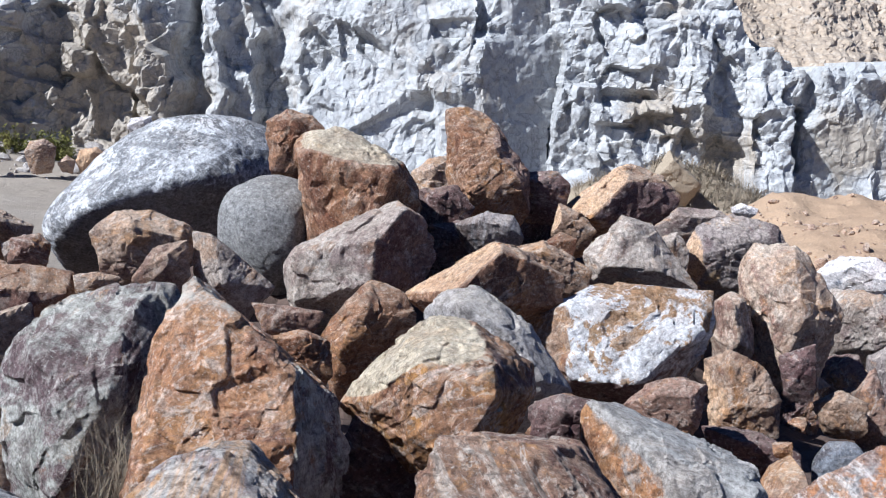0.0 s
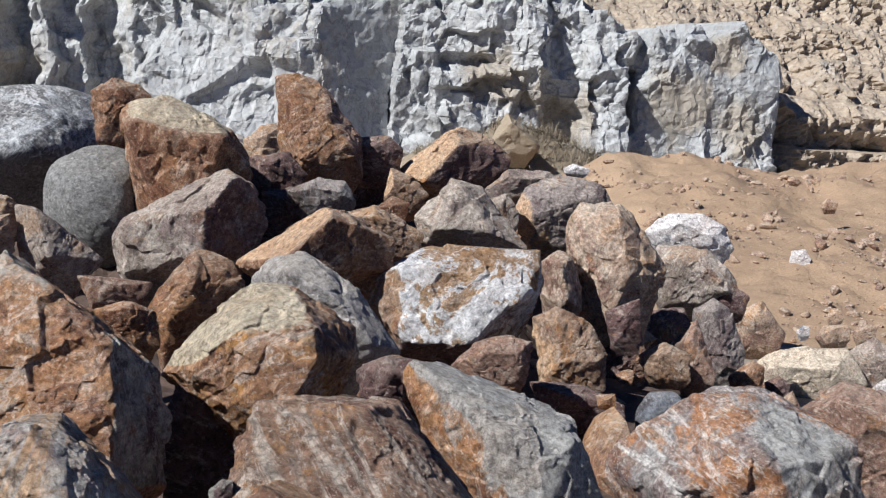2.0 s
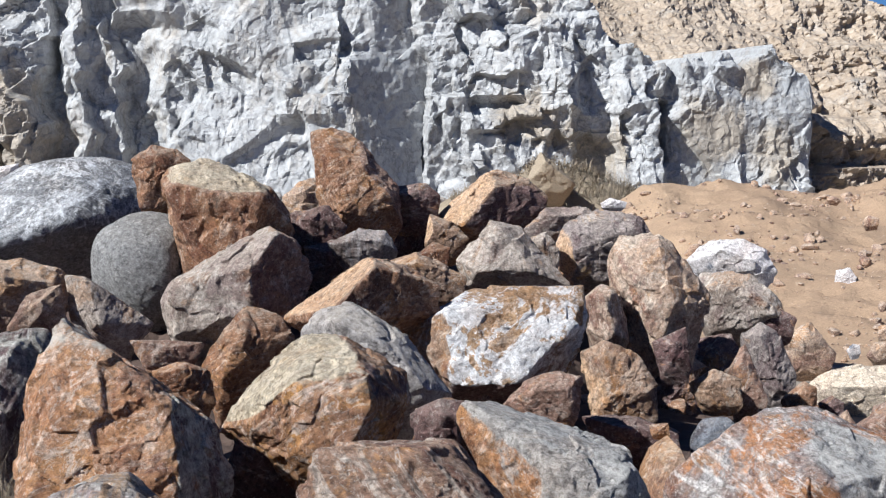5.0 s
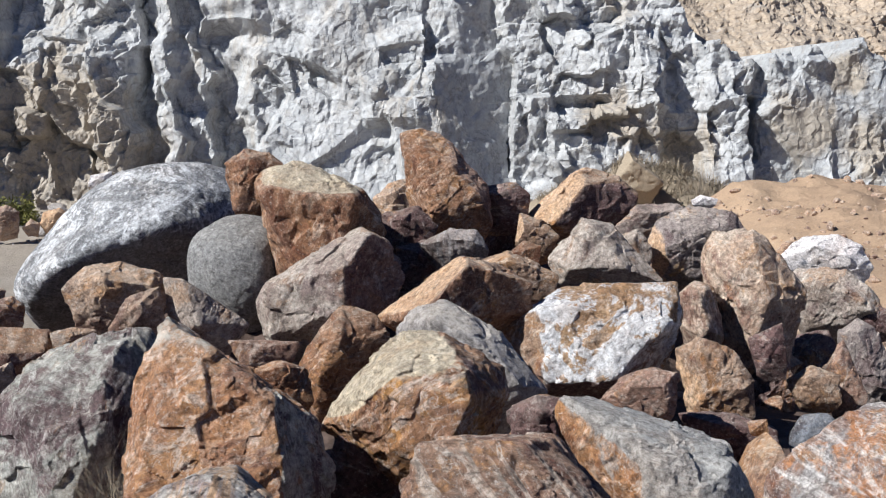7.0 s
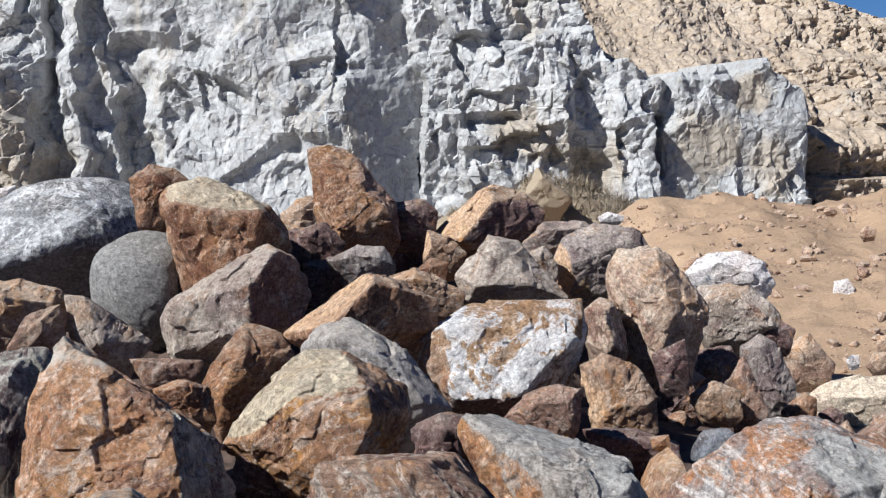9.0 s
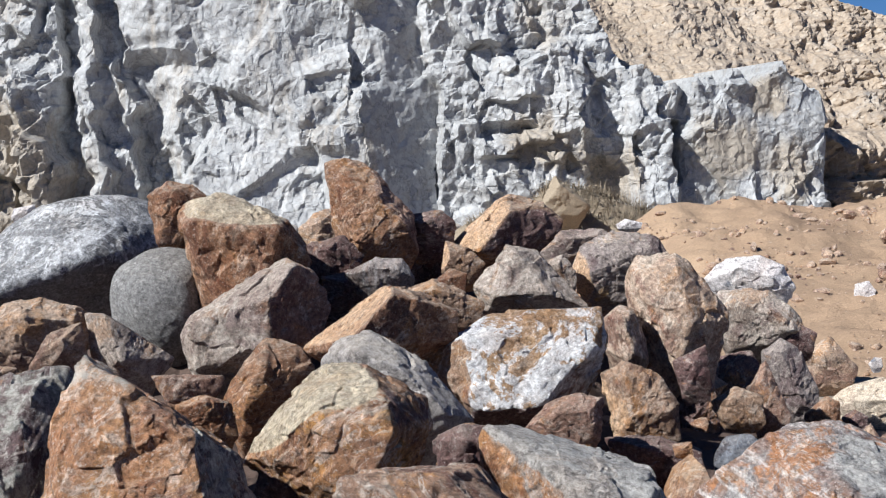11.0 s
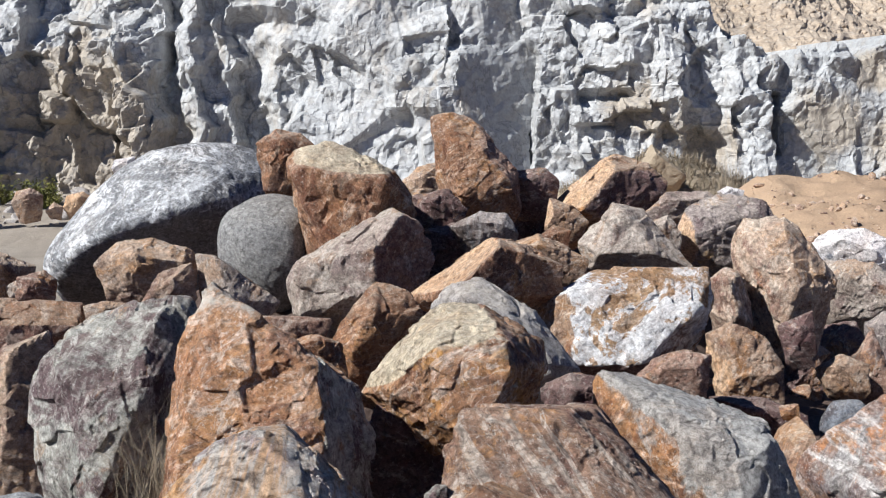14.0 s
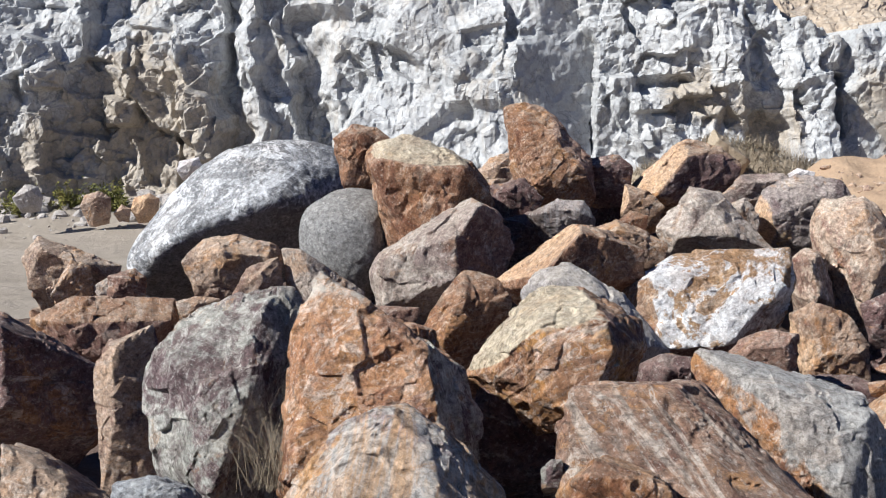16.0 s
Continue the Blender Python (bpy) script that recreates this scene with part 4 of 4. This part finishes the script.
stone('small mottled brown angular stone', (1.91, 6.15, 1.03), -17, 0.10, 14, tanrust,
      [(-0.13, 0.01), (-0.02, 0.09), (0.12, 0.04), (0.13, -0.09), (-0.07, -0.08)],
      [(-0.02, 0.04, -0.05)])
stone('thin upright slab of stone', (2.14, 6.39, 1.03), -18, 0.10, 15, plumrust,
      [(-0.11, 0.03), (-0.03, 0.15), (0.03, 0.07), (0.11, -0.12), (0, -0.15)],
      [(-0.03, 0.08, -0.06)])
stone('upright stone with pale edge', (2.97, 8.53, 0.76), -19, 0.19, 14, greyochre,
      [(-0.19, 0.17), (-0.05, 0.25), (0.06, 0.19), (0.19, -0.1), (0.17, -0.23), (0.02, -0.26), (-0.14, -0.03)],
      [(-0.04, 0.2, -0.1), (0.05, -0.05, -0.1)])
stone('grey tan stone at the foot of the sand', (3.95, 10.5, 0.54), -20, 0.19, 12, tan,
      [(-0.24, 0.04), (0.03, 0.2), (0.24, -0.05), (0.19, -0.19), (-0.08, -0.19)],
      [(0.01, 0.1, -0.1)])
stone('rounded blue-grey stone deep in a gap', (1.57, 4.97, 1.03), -17, 0.09, 5, bluegrey,
      [(-0.11, 0.01), (-0.06, 0.09), (0.04, 0.1), (0.11, 0.02), (0, -0.1), (-0.1, -0.08)],
      [(-0.02, 0.06, -0.05)])
stone('small bright orange stone', (1.28, 4.75, 1.13), -14, 0.03, 12, rustgold,
      [(-0.04, 0.02), (0.03, 0.03), (0.04, -0.02), (-0.03, -0.02)],
      [(0, 0.01, -0.02)])
stone('pale tan boulder at the foot of the sand heap', (4.37, 10.37, 0.12), -22, 0.36, 11, cream,
      [(-0.51, 0), (-0.35, 0.14), (-0.22, 0.23), (0.1, 0.27), (0.36, 0.24), (0.5, 0.02), (0.28, -0.2), (-0.07, -0.27), (-0.32, -0.18)],
      [(-0.21, 0.12, -0.18), (0.18, 0.13, -0.18)])
stone('squat reddish angular stone', (2.75, 7.3, 0.72), -20, 0.09, 13, rust,
      [(-0.11, 0.01), (0.02, 0.12), (0.09, 0.08), (0.11, -0.09), (-0.07, -0.12)],
      [(0.02, 0.06, -0.05)])
# Grey upper face is stone; plum underneath paints the shade of the overhang.
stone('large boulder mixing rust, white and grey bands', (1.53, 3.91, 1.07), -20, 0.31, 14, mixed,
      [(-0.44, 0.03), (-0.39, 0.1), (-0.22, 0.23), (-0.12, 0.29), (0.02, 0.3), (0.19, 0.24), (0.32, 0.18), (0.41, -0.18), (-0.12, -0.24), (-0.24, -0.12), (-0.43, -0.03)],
      [(-0.22, 0.23, -0.1), (-0.23, 0.02, -0.27), (0.05, 0.16, -0.33), (0.12, -0.03, -0.32), (0.24, 0.17, -0.15)], [(greysmooth, (0.6, -0.5, 0.6), 0.8), (shaded_plum, (0, -0.5, -0.8), 0.6)])
stone('reddish brown boulder at the edge of the pile', (2.35, 4.7, 0.99), -26, 0.26, 13, plumrust,
      [(-0.35, 0.09), (-0.16, 0.25), (0.01, 0.2), (0.16, 0.18), (0.33, 0.02), (0.35, -0.22), (-0.18, -0.3)],
      [(-0.13, 0.22, -0.14), (0.08, 0.12, -0.14)])
# The side turned from the sun is coated plum as painted shade.
stone('narrow upright stone with a light face', (-1.41, 4.21, 1.24), 16, 0.13, 15, tan,
      [(-0.11, 0.15), (-0.06, 0.24), (0.09, 0.28), (0.11, 0.2), (0.07, 0), (0.1, -0.3), (-0.11, -0.28), (-0.08, 0.05)],
      [(-0.03, 0.23, -0.06), (-0.05, -0.03, -0.07), (0.04, 0.16, -0.02)], [(shaded_plum, (1, -0.2, 0.1), 0.6)])
stone('big dark stone in shade', (-1.87, 4.6, 1.29), 20, 0.21, 13, shaded_plum,
      [(-0.27, 0.25), (-0.1, 0.25), (0, 0.16), (0.24, 0.01), (0.24, -0.19), (0.04, -0.21), (-0.27, -0.23)],
      [(-0.1, 0.22, -0.23), (-0.11, -0.05, -0.23)])
stone('low tan boulder close to the edge', (-1.22, 2.79, 1.34), 20, 0.16, 13, tan,
      [(-0.08, 0.11), (-0.0, 0.08), (0.09, 0.01), (0.16, -0.05), (0.15, -0.19), (-0.11, -0.16)],
      [(0.04, 0.03, -0.08), (-0.01, -0.1, -0.14)])
stone('small blue-grey broken stone', (-0.88, 2.58, 1.37), 15, 0.08, 12, bluegrain,
      [(-0.13, -0.12), (-0.1, 0.04), (-0.02, 0.05), (0.07, 0.01), (0.13, -0.07), (0.19, -0.15)],
      [(-0.07, 0.03, -0.04), (0.03, 0.02, -0.06), (-0.02, -0.09, -0.09)])
stone('blocky tan stone on the quarry floor', (-2.69, 7.64, 1.41), 18, 0.21, 15, tan,
      [(-0.27, 0.12), (-0.22, 0.18), (0.03, 0.11), (0.28, 0), (0.28, -0.13), (-0.11, -0.16), (-0.27, -0.08)],
      [(-0.19, 0.11, -0.11), (0.06, 0.03, -0.11)])
stone('small angular tan stone', (-2.61, 7.35, 1.38), 18, 0.09, 14, tan,
      [(-0.13, -0.1), (0, 0.11), (0.11, 0.06), (0.12, -0.12)],
      [(-0.01, 0.05, -0.05)])
stone('small round grey brown stone', (-2.38, 7.41, 1.32), 16, 0.09, 12, greywarm,
      [(-0.12, 0.01), (0.01, 0.07), (0.12, 0.01), (0.11, -0.07), (-0.1, -0.06)],
      [(0.01, 0.02, -0.05)])
stone('smooth striped grey slab', (0.21, 6.87, 1.68), -2, 0.11, 10, greyband,
      [(-0.19, 0.01), (-0.02, 0.09), (0.12, 0.08), (0.19, -0.03), (-0.02, -0.09)],
      [(-0.05, 0.04, -0.06), (0.1, 0.03, -0.06)])
stone('brown stone behind a wedge', (0.48, 6.34, 1.57), -4, 0.15, 13, tanrust,
      [(-0.22, 0.05), (-0.02, 0.12), (0.22, -0), (0.21, -0.12), (0.06, -0.11)],
      [(-0.02, 0.07, -0.08)])
# Covers a gap; the plum colour carries the shade in it.
stone('dark stone in the shaded gap', (0.05, 7.16, 1.55), -0, 0.12, 13, shaded_plum,
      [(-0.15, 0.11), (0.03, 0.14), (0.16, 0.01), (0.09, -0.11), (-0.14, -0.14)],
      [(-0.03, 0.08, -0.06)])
stone('low reddish stones in a gap', (-0.6, 5.09, 1.4), 7, 0.07, 13, plumrust,
      [(-0.14, 0.06), (0.01, 0.05), (0.15, 0.03), (0.12, -0.03), (-0.08, -0.05)],
      [(0.01, 0.03, -0.03)])
stone('reddish stone on the pile edge', (-2, 6.33, 1.44), 17, 0.08, 13, plumrust,
      [(-0.09, 0.05), (0.04, 0.08), (0.1, 0.03), (0.09, -0.06), (-0.1, -0.07)],
      [(0.01, 0.03, -0.04)])
stone('dark reddish stone below a larger one', (1.22, 4.96, 1.05), -13, 0.11, 13, shaded_plum,
      [(-0.2, 0.09), (0, 0.09), (0.18, 0.03), (0.2, -0.09), (-0.09, -0.07)],
      [(-0.04, 0.06, -0.06)])
# The next two have the shade of the gap in their colour.
stone('shaded stone between boulders', (1.79, 6.48, 0.93), -15, 0.15, 13, shaded_plum,
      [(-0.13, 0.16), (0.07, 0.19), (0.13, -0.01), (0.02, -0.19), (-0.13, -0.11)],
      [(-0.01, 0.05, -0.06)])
stone('shaded stone by a dark hollow', (2.4, 7.77, 0.89), -17, 0.14, 13, shaded_plum,
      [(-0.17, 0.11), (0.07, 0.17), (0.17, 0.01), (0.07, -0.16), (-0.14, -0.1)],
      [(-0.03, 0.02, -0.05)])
stone('small white stone on the sand', (2.53, 11.44, 1.69), -12, 0.06, 11, whiteblue,
      [(-0.12, -0), (-0.03, 0.05), (0.12, 0.01), (0.1, -0.04), (-0.1, -0.04)],
      [(0, 0.02, -0.03)])
stone('pale broken stones by the sand', (4.16, 8.24, 0.45), -26, 0.16, 12, cream,
      [(-0.2, 0.04), (-0.03, 0.12), (0.15, 0.09), (0.21, -0.1), (-0.12, -0.12)],
      [(-0.02, 0.06, -0.08)])
stone('grey brown boulder at the foot of the sand', (4.95, 10.31, 0.29), -25, 0.20, 12, greywarm,
      [(-0.25, 0.07), (-0.04, 0.22), (0.18, 0.09), (0.25, -0.1), (-0.04, -0.23), (-0.19, -0.16)],
      [(-0.02, 0.09, -0.1)])
stone('small white broken quartz stone', (3.88, 7.84, 0.59), -26, 0.07, 11, whiteblue,
      [(-0.09, 0.01), (-0.02, 0.07), (0.08, 0.04), (0.08, -0.06), (-0.04, -0.08)],
      [(0, 0.03, -0.03)])
stone('pale tan boulder at the foot of the cliff', (-9.16, 29.4, 0.84), 17, 0.27, 11, tan,
      [(-0.34, -0.04), (-0.23, 0.21), (0.08, 0.29), (0.34, 0.13), (0.33, -0.2), (-0.07, -0.29)],
      [(0.01, 0.15, -0.17)])
stone('yellowish angular block at the foot of the cliff', (-8.11, 29.7, 0.78), 15, 0.26, 13, tanface,
      [(-0.32, -0.11), (-0.23, 0.17), (0.11, 0.25), (0.32, 0.12), (0.28, -0.19), (-0.16, -0.24)],
      [(0.04, 0.14, -0.16)])
stone('pale block at the foot of the cliff', (-7.59, 29.84, 0.8), 14, 0.19, 13, greypale,
      [(-0.23, -0.13), (-0.12, 0.2), (0.19, 0.24), (0.22, -0.15), (-0.01, -0.25)],
      [(0.01, 0.12, -0.1)])
stone('pale grey boulder by green bushes', (-10.54, 28.96, 1.11), 20, 0.27, 12, greypale,
      [(-0.34, -0.05), (-0.05, 0.24), (0.23, 0.18), (0.33, -0.1), (-0.01, -0.24)],
      [(0.01, 0.09, -0.17)])
stone('flat pale slab lying against the cliff', (-7.34, 30.95, 1.61), 13, 0.24, 15, whiteblue,
      [(-0.31, -0.08), (-0.22, 0.11), (0.23, 0.19), (0.3, -0.04), (-0.08, -0.2)],
      [(0, 0.07, -0.12)])
stone('small tan stone near the cliff', (-8.61, 29.56, 0.66), 16, 0.16, 12, tan,
      [(-0.2, -0.05), (-0, 0.14), (0.2, 0.03), (0.14, -0.15)],
      [(-0.01, 0.04, -0.08)])
stone('white stone lying on the sand slope', (6.27, 15.5, 0.58), -22, 0.11, 11, whiteblue,
      [(-0.13, -0.09), (-0.11, 0.09), (0.05, 0.13), (0.13, 0.01), (0.09, -0.13)],
      [(-0.01, 0.06, -0.05)])
stone('flat tan stone on the sand slope', (7.56, 17.88, 1.13), -23, 0.10, 12, tan,
      [(-0.12, -0.02), (-0.03, 0.08), (0.12, 0.04), (0.11, -0.06), (-0.06, -0.08)],
      [(-0.01, 0.03, -0.05)])
stone('flat brown stone on the sand slope', (6.92, 17.62, 1.45), -21, 0.07, 12, tan,
      [(-0.1, -0.02), (-0.03, 0.05), (0.1, 0), (0.05, -0.05)],
      [(0.01, 0.01, -0.03)])
stone('brown stone on the lower sand', (5.34, 12.15, 0.4), -23, 0.07, 12, tan,
      [(-0.07, -0.05), (-0.06, 0.06), (0.04, 0.08), (0.08, -0.02), (0.01, -0.08)],
      [(-0.01, 0.02, -0.03)])
stone('tan stone on the lower sand', (5.26, 11.3, 0.39), -25, 0.08, 12, tan,
      [(-0.1, -0.04), (-0.04, 0.08), (0.1, 0.07), (0.1, -0.04), (-0.02, -0.09)],
      [(-0.01, 0.03, -0.04)])
stone('flat pale stone beside the pile', (5.01, 11.4, 0.34), -23, 0.13, 12, tan,
      [(-0.15, -0.05), (-0.09, 0.07), (0.13, 0.1), (0.16, -0.03), (-0.03, -0.09)],
      [(-0.01, 0.05, -0.06)])
stone('small white stone beside the pile', (4.55, 10.96, 0.43), -22, 0.05, 11, whiteblue,
      [(-0.06, -0.01), (-0.01, 0.05), (0.05, 0.04), (0.06, -0.03), (-0.02, -0.05)],
      [(0, 0.02, -0.02)])
stone('low layered rusty stone in shade', (-1.82, 4.68, 1.05), 19, 0.08, 13, rustband,
      [(-0.17, 0.03), (-0.09, 0.06), (0.09, 0.02), (0.18, -0.01), (0.09, -0.06), (-0.14, -0.04)],
      [(-0.03, 0.03, -0.03)])
stone('small grey stone in a gap', (-0.04, 2.43, 1.44), -2, 0.03, 13, greygreen,
      [(-0.02, 0.01), (-0, 0.03), (0.02, 0.03), (0.02, -0.03), (-0.02, -0.03)],
      [(0, 0.02, -0.01)])
stone('orange and grey stone close by', (0.1, 2.26, 1.43), -6, 0.10, 13, rustgold,
      [(-0.14, 0.02), (-0.06, 0.08), (-0.01, 0.06), (0.07, 0.03), (0.14, -0.08), (-0.13, -0.08)],
      [(-0.07, 0.06, -0.05)])
# Added stone, coloured dark in place of the shade in the gap.
stone('shade-dark stone added behind the upright boulder', (0.57, 8.33, 1.61), -3, 0.19, 13, shaded_plum,
      [(-0.24, 0.13), (-0.01, 0.21), (0.19, 0.15), (0.24, -0.11), (0.01, -0.21), (-0.22, -0.15)],
      [(-0.01, 0.13, -0.05)])
stone('small tan stone by the dark gap', (2.99, 7.23, 0.6), -22, 0.06, 12, tan,
      [(-0.07, 0), (0.01, 0.08), (0.07, -0.02), (-0.01, -0.08)],
      [(0, 0.03, -0.03)])
# Its plum colour stands in for the shade beside the pale boulder.
stone('small shade-dark stone beside the pale boulder', (3, 7.46, 0.63), -21, 0.07, 12, shaded_plum,
      [(-0.08, 0.04), (0, 0.09), (0.07, 0.05), (0.07, -0.07), (-0.04, -0.09)],
      [(0, 0.03, -0.04)])
stone('pointed grey-tan stone among dry grass', (4.45, 26.59, 1.64), -9, 0.43, 13, straw,
      [(-0.52, -0.29), (-0.35, 0.07), (-0.16, 0.4), (0.04, 0.23), (0.55, -0.23), (0.31, -0.39), (-0.32, -0.43)],
      [(-0.07, 0.22, -0.22)])

# ---- added bed under the pile, dark as the shade in its gaps ----
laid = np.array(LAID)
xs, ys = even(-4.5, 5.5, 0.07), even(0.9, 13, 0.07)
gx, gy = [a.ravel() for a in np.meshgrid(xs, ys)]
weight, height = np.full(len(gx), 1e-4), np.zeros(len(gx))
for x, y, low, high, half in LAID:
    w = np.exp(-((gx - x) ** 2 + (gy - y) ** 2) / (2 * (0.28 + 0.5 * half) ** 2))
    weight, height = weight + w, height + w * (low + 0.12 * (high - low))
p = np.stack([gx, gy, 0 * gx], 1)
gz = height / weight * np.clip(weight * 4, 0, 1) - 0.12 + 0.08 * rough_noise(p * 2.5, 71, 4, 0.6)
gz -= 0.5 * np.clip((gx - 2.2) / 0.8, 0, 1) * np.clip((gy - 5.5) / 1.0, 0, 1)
tagged(mesh_object("rubble_bed", np.stack([gx, gy, gz], 1), grid_faces(len(ys), len(xs)), shade_earth), "added bed under the pile, dark to stand in for shade in the gaps", "rubble", kind="stuff")


def scatter(name, spots, material, label, category, seed):
    """Many small broken stones in one mesh, at (x, y, z, size)."""
    rng = np.random.default_rng(seed)
    way, faces = BALLS[2]
    allv, allf = [], []
    for k, (x, y, z, size) in enumerate(spots):
        normals = rng.normal(size=(9, 3))
        normals /= np.linalg.norm(normals, axis=1)[:, None]
        lean = np.maximum(way @ normals.T, 0.02) / rng.uniform(0.55, 1.0, 9)
        v = way * np.minimum(1 / (lean**8).sum(1) ** 0.125, 1.4)[:, None] * size * rng.uniform(0.6, 1.3, 3) * (1, 1, 0.8)
        allv.append(v + (x, y, z))
        allf.append(faces + k * len(way))
    ob = mesh_object(name, np.concatenate(allv), np.concatenate(allf), material)
    return tagged(ob, label, category, kind="stuff")


rng = np.random.default_rng(8)
spots = []
for k in range(420):
    n = rng.integers(len(gx))
    if 0.9 < gy[n] < 12 and weight[n] > 0.25:
        size = rng.uniform(0.03, 0.1)
        spots.append((gx[n], gy[n], gz[n] + 0.2 * size, size))
for k in range(520):
    n = rng.integers(len(gx))
    if 1.2 < gx[n] < 4.8 and 4.2 < gy[n] < 11.5 and weight[n] > 0.1:
        size = 0.05 + 0.13 * rng.uniform(0, 1) ** 2
        spots.append((gx[n], gy[n], gz[n] + 0.15 * size, size))
scatter("rubble", spots, rust, "small broken stones in the gaps of the pile", "rubble", 1)

sx, sy = rng.uniform(2.5, 13, 9000), rng.uniform(12, 23, 9000)
keep = lattice(np.stack([sx * 0.6, sy * 0.6, 0 * sx], 1), 91) + rng.uniform(-0.35, 0.35, 9000) > 0.1
sx, sy = sx[keep], sy[keep]
sz = heap_height(sx, sy)
size = 0.013 + 0.075 * rng.uniform(0, 1, len(sx)) ** 9
scatter("pebbles", [q for q in zip(sx, sy, sz + 0.2 * size, size) if q[2] > 0.02], tan, "tan pebbles scattered over the sand", "pebbles", 2)

sx, sy = rng.uniform(-16, 4, 900), 34.2 - np.abs(rng.normal(0, 2.0, 900))
sz = ground_height(sx, sy)
size = 0.03 + 0.22 * rng.uniform(0, 1, len(sx)) ** 3
scatter("talus", zip(sx, sy, sz + 0.15 * size, size), greypale, "grey broken stones fallen from the cliff", "rubble", 3)


# ---- plants at the foot of the cliff ----
def blades(spots, material, name, seed, length, lean, width=0.007):
    """Tapered grass blades, bent over, in one mesh."""
    rng = np.random.default_rng(seed)
    verts, faces = [], []
    for x, y, z in spots:
        way, size = rng.uniform(0, 2 * math.pi), length * rng.uniform(0.5, 1.2)
        out, bend = Vector((math.cos(way), math.sin(way), 0)), rng.uniform(0.2, lean)
        across, wide = Vector((-out.y, out.x, 0)), width * rng.uniform(0.7, 1.5)
        start = len(verts)
        for t, w in ((0, 1), (0.5, 0.7), (1, 0.1)):
            spine = Vector((x, y, z)) + out * (bend * size * t * t) + Vector((0, 0, size * t * (1 - 0.35 * bend * t)))
            verts += [spine - across * wide * w, spine + across * wide * w]
        faces += [(start, start + 1, start + 3, start + 2), (start + 2, start + 3, start + 5, start + 4)]
    return mesh_object(name, verts, faces, material)


def bush(x, y, size, seed):
    """A small round bush: stems that fork, and many small leaves."""
    rng = np.random.default_rng(seed)
    base = new("bush")
    z = float(ground_height(np.array([x]), np.array([y]))[0])
    base.location = (x, y, z)
    stems, leaves, sf, lf = [], [], [], []
    for k in range(26):
        way = Vector((rng.normal(0, 0.6), rng.normal(0, 0.6), rng.uniform(0.5, 1.1))).normalized()
        last = Vector((rng.uniform(-0.1, 0.1) * size, rng.uniform(-0.1, 0.1) * size, -0.05))
        reach = size * rng.uniform(0.6, 1.1)
        for t in range(4):
            tip = last + way * reach / 4 + Vector(rng.normal(0, 0.04, 3)) * size
            a = len(stems)
            thick = 0.008 * (4 - t)
            for p, w in ((last, thick), (tip, thick * 0.75)):
                stems += [p + Vector((w, 0, 0)), p + Vector((-w / 2, w * 0.8, 0)), p + Vector((-w / 2, -w * 0.8, 0))]
            sf += [(a, a + 1, a + 4, a + 3), (a + 1, a + 2, a + 5, a + 4), (a + 2, a, a + 3, a + 5)]
            for m in range(14):
                p = last.lerp(tip, rng.uniform(0, 1)) + Vector(rng.normal(0, 0.07, 3)) * size
                u, v = Vector(rng.normal(0, 1, 3)).normalized(), Vector(rng.normal(0, 1, 3)).normalized()
                b, l = len(leaves), 0.035 + 0.035 * rng.uniform()
                leaves += [p - u * l, p + v * l * 0.4, p + u * l, p - v * l * 0.4]
                lf.append((b, b + 1, b + 2, b + 3))
            last = tip
    for name, v, f, m in (("stems", stems, sf, twig), ("leaves", leaves, lf, leaf)):
        part = mesh_object(name, v, f, m)
        part.parent = base
    return tagged(base, "low olive-green bush growing by the cliff", "bush", "bushes by the cliff")


for k, (x, y, size) in enumerate(((-11.9, 32.4, 0.75), (-10.9, 32.8, 0.7), (-10.0, 33.0, 0.8), (-12.9, 32.0, 0.8), (-9.6, 32.6, 0.5), (-14.0, 31.5, 0.8))):
    bush(x, y, size, 200 + k)

rng = np.random.default_rng(14)
gx2 = rng.uniform(2.6, 8.6, 7000)
gy2 = rng.uniform(26.6, 29.6, 7000)


def brush_height(x, y):
    return bump_line(x, [(1, 0.2), (3.1, 1.15), (4.0, 1.35), (4.5, 1.75), (5.6, 1.55), (6.8, 1.0), (9, 0.3)]) * np.exp(-(((y - 28.5) / 1.6) ** 2)) - 0.05


bx, by = [a.ravel() for a in np.meshgrid(even(0.5, 10, 0.15), even(24.5, 32.5, 0.15))]
bz = brush_height(bx, by) + 0.12 * rough_noise(np.stack([bx, by, 0 * bx], 1) * 0.9, 66, 4, 0.6) + ground_height(bx, by) * 0.5
tagged(mesh_object("earth_bank", np.stack([bx, by, bz], 1), grid_faces(len(even(24.5, 32.5, 0.15)), len(even(0.5, 10, 0.15))), straw, True), "bank of dry earth below the cliff", "bank")
gz2 = brush_height(gx2, gy2) + ground_height(gx2, gy2) * 0.5
tagged(blades(zip(gx2, gy2, gz2), straw, "dry_grass", 15, 0.34, 2.6), "tangled dry straw-coloured grass on a bank", "grass", kind="stuff")

# A wisp of dead grass caught between two boulders.
rng = np.random.default_rng(27)
roots = [(-0.67 + 0.04 * rng.normal(), 2.86 + 0.02 * rng.normal(), 1.33 - 0.02) for k in range(260)]
tagged(blades(roots, straw, "dry_grass_tuft", 28, 0.26, 1.5, 0.0006), "wispy pale dead grass caught between two boulders", "grass")
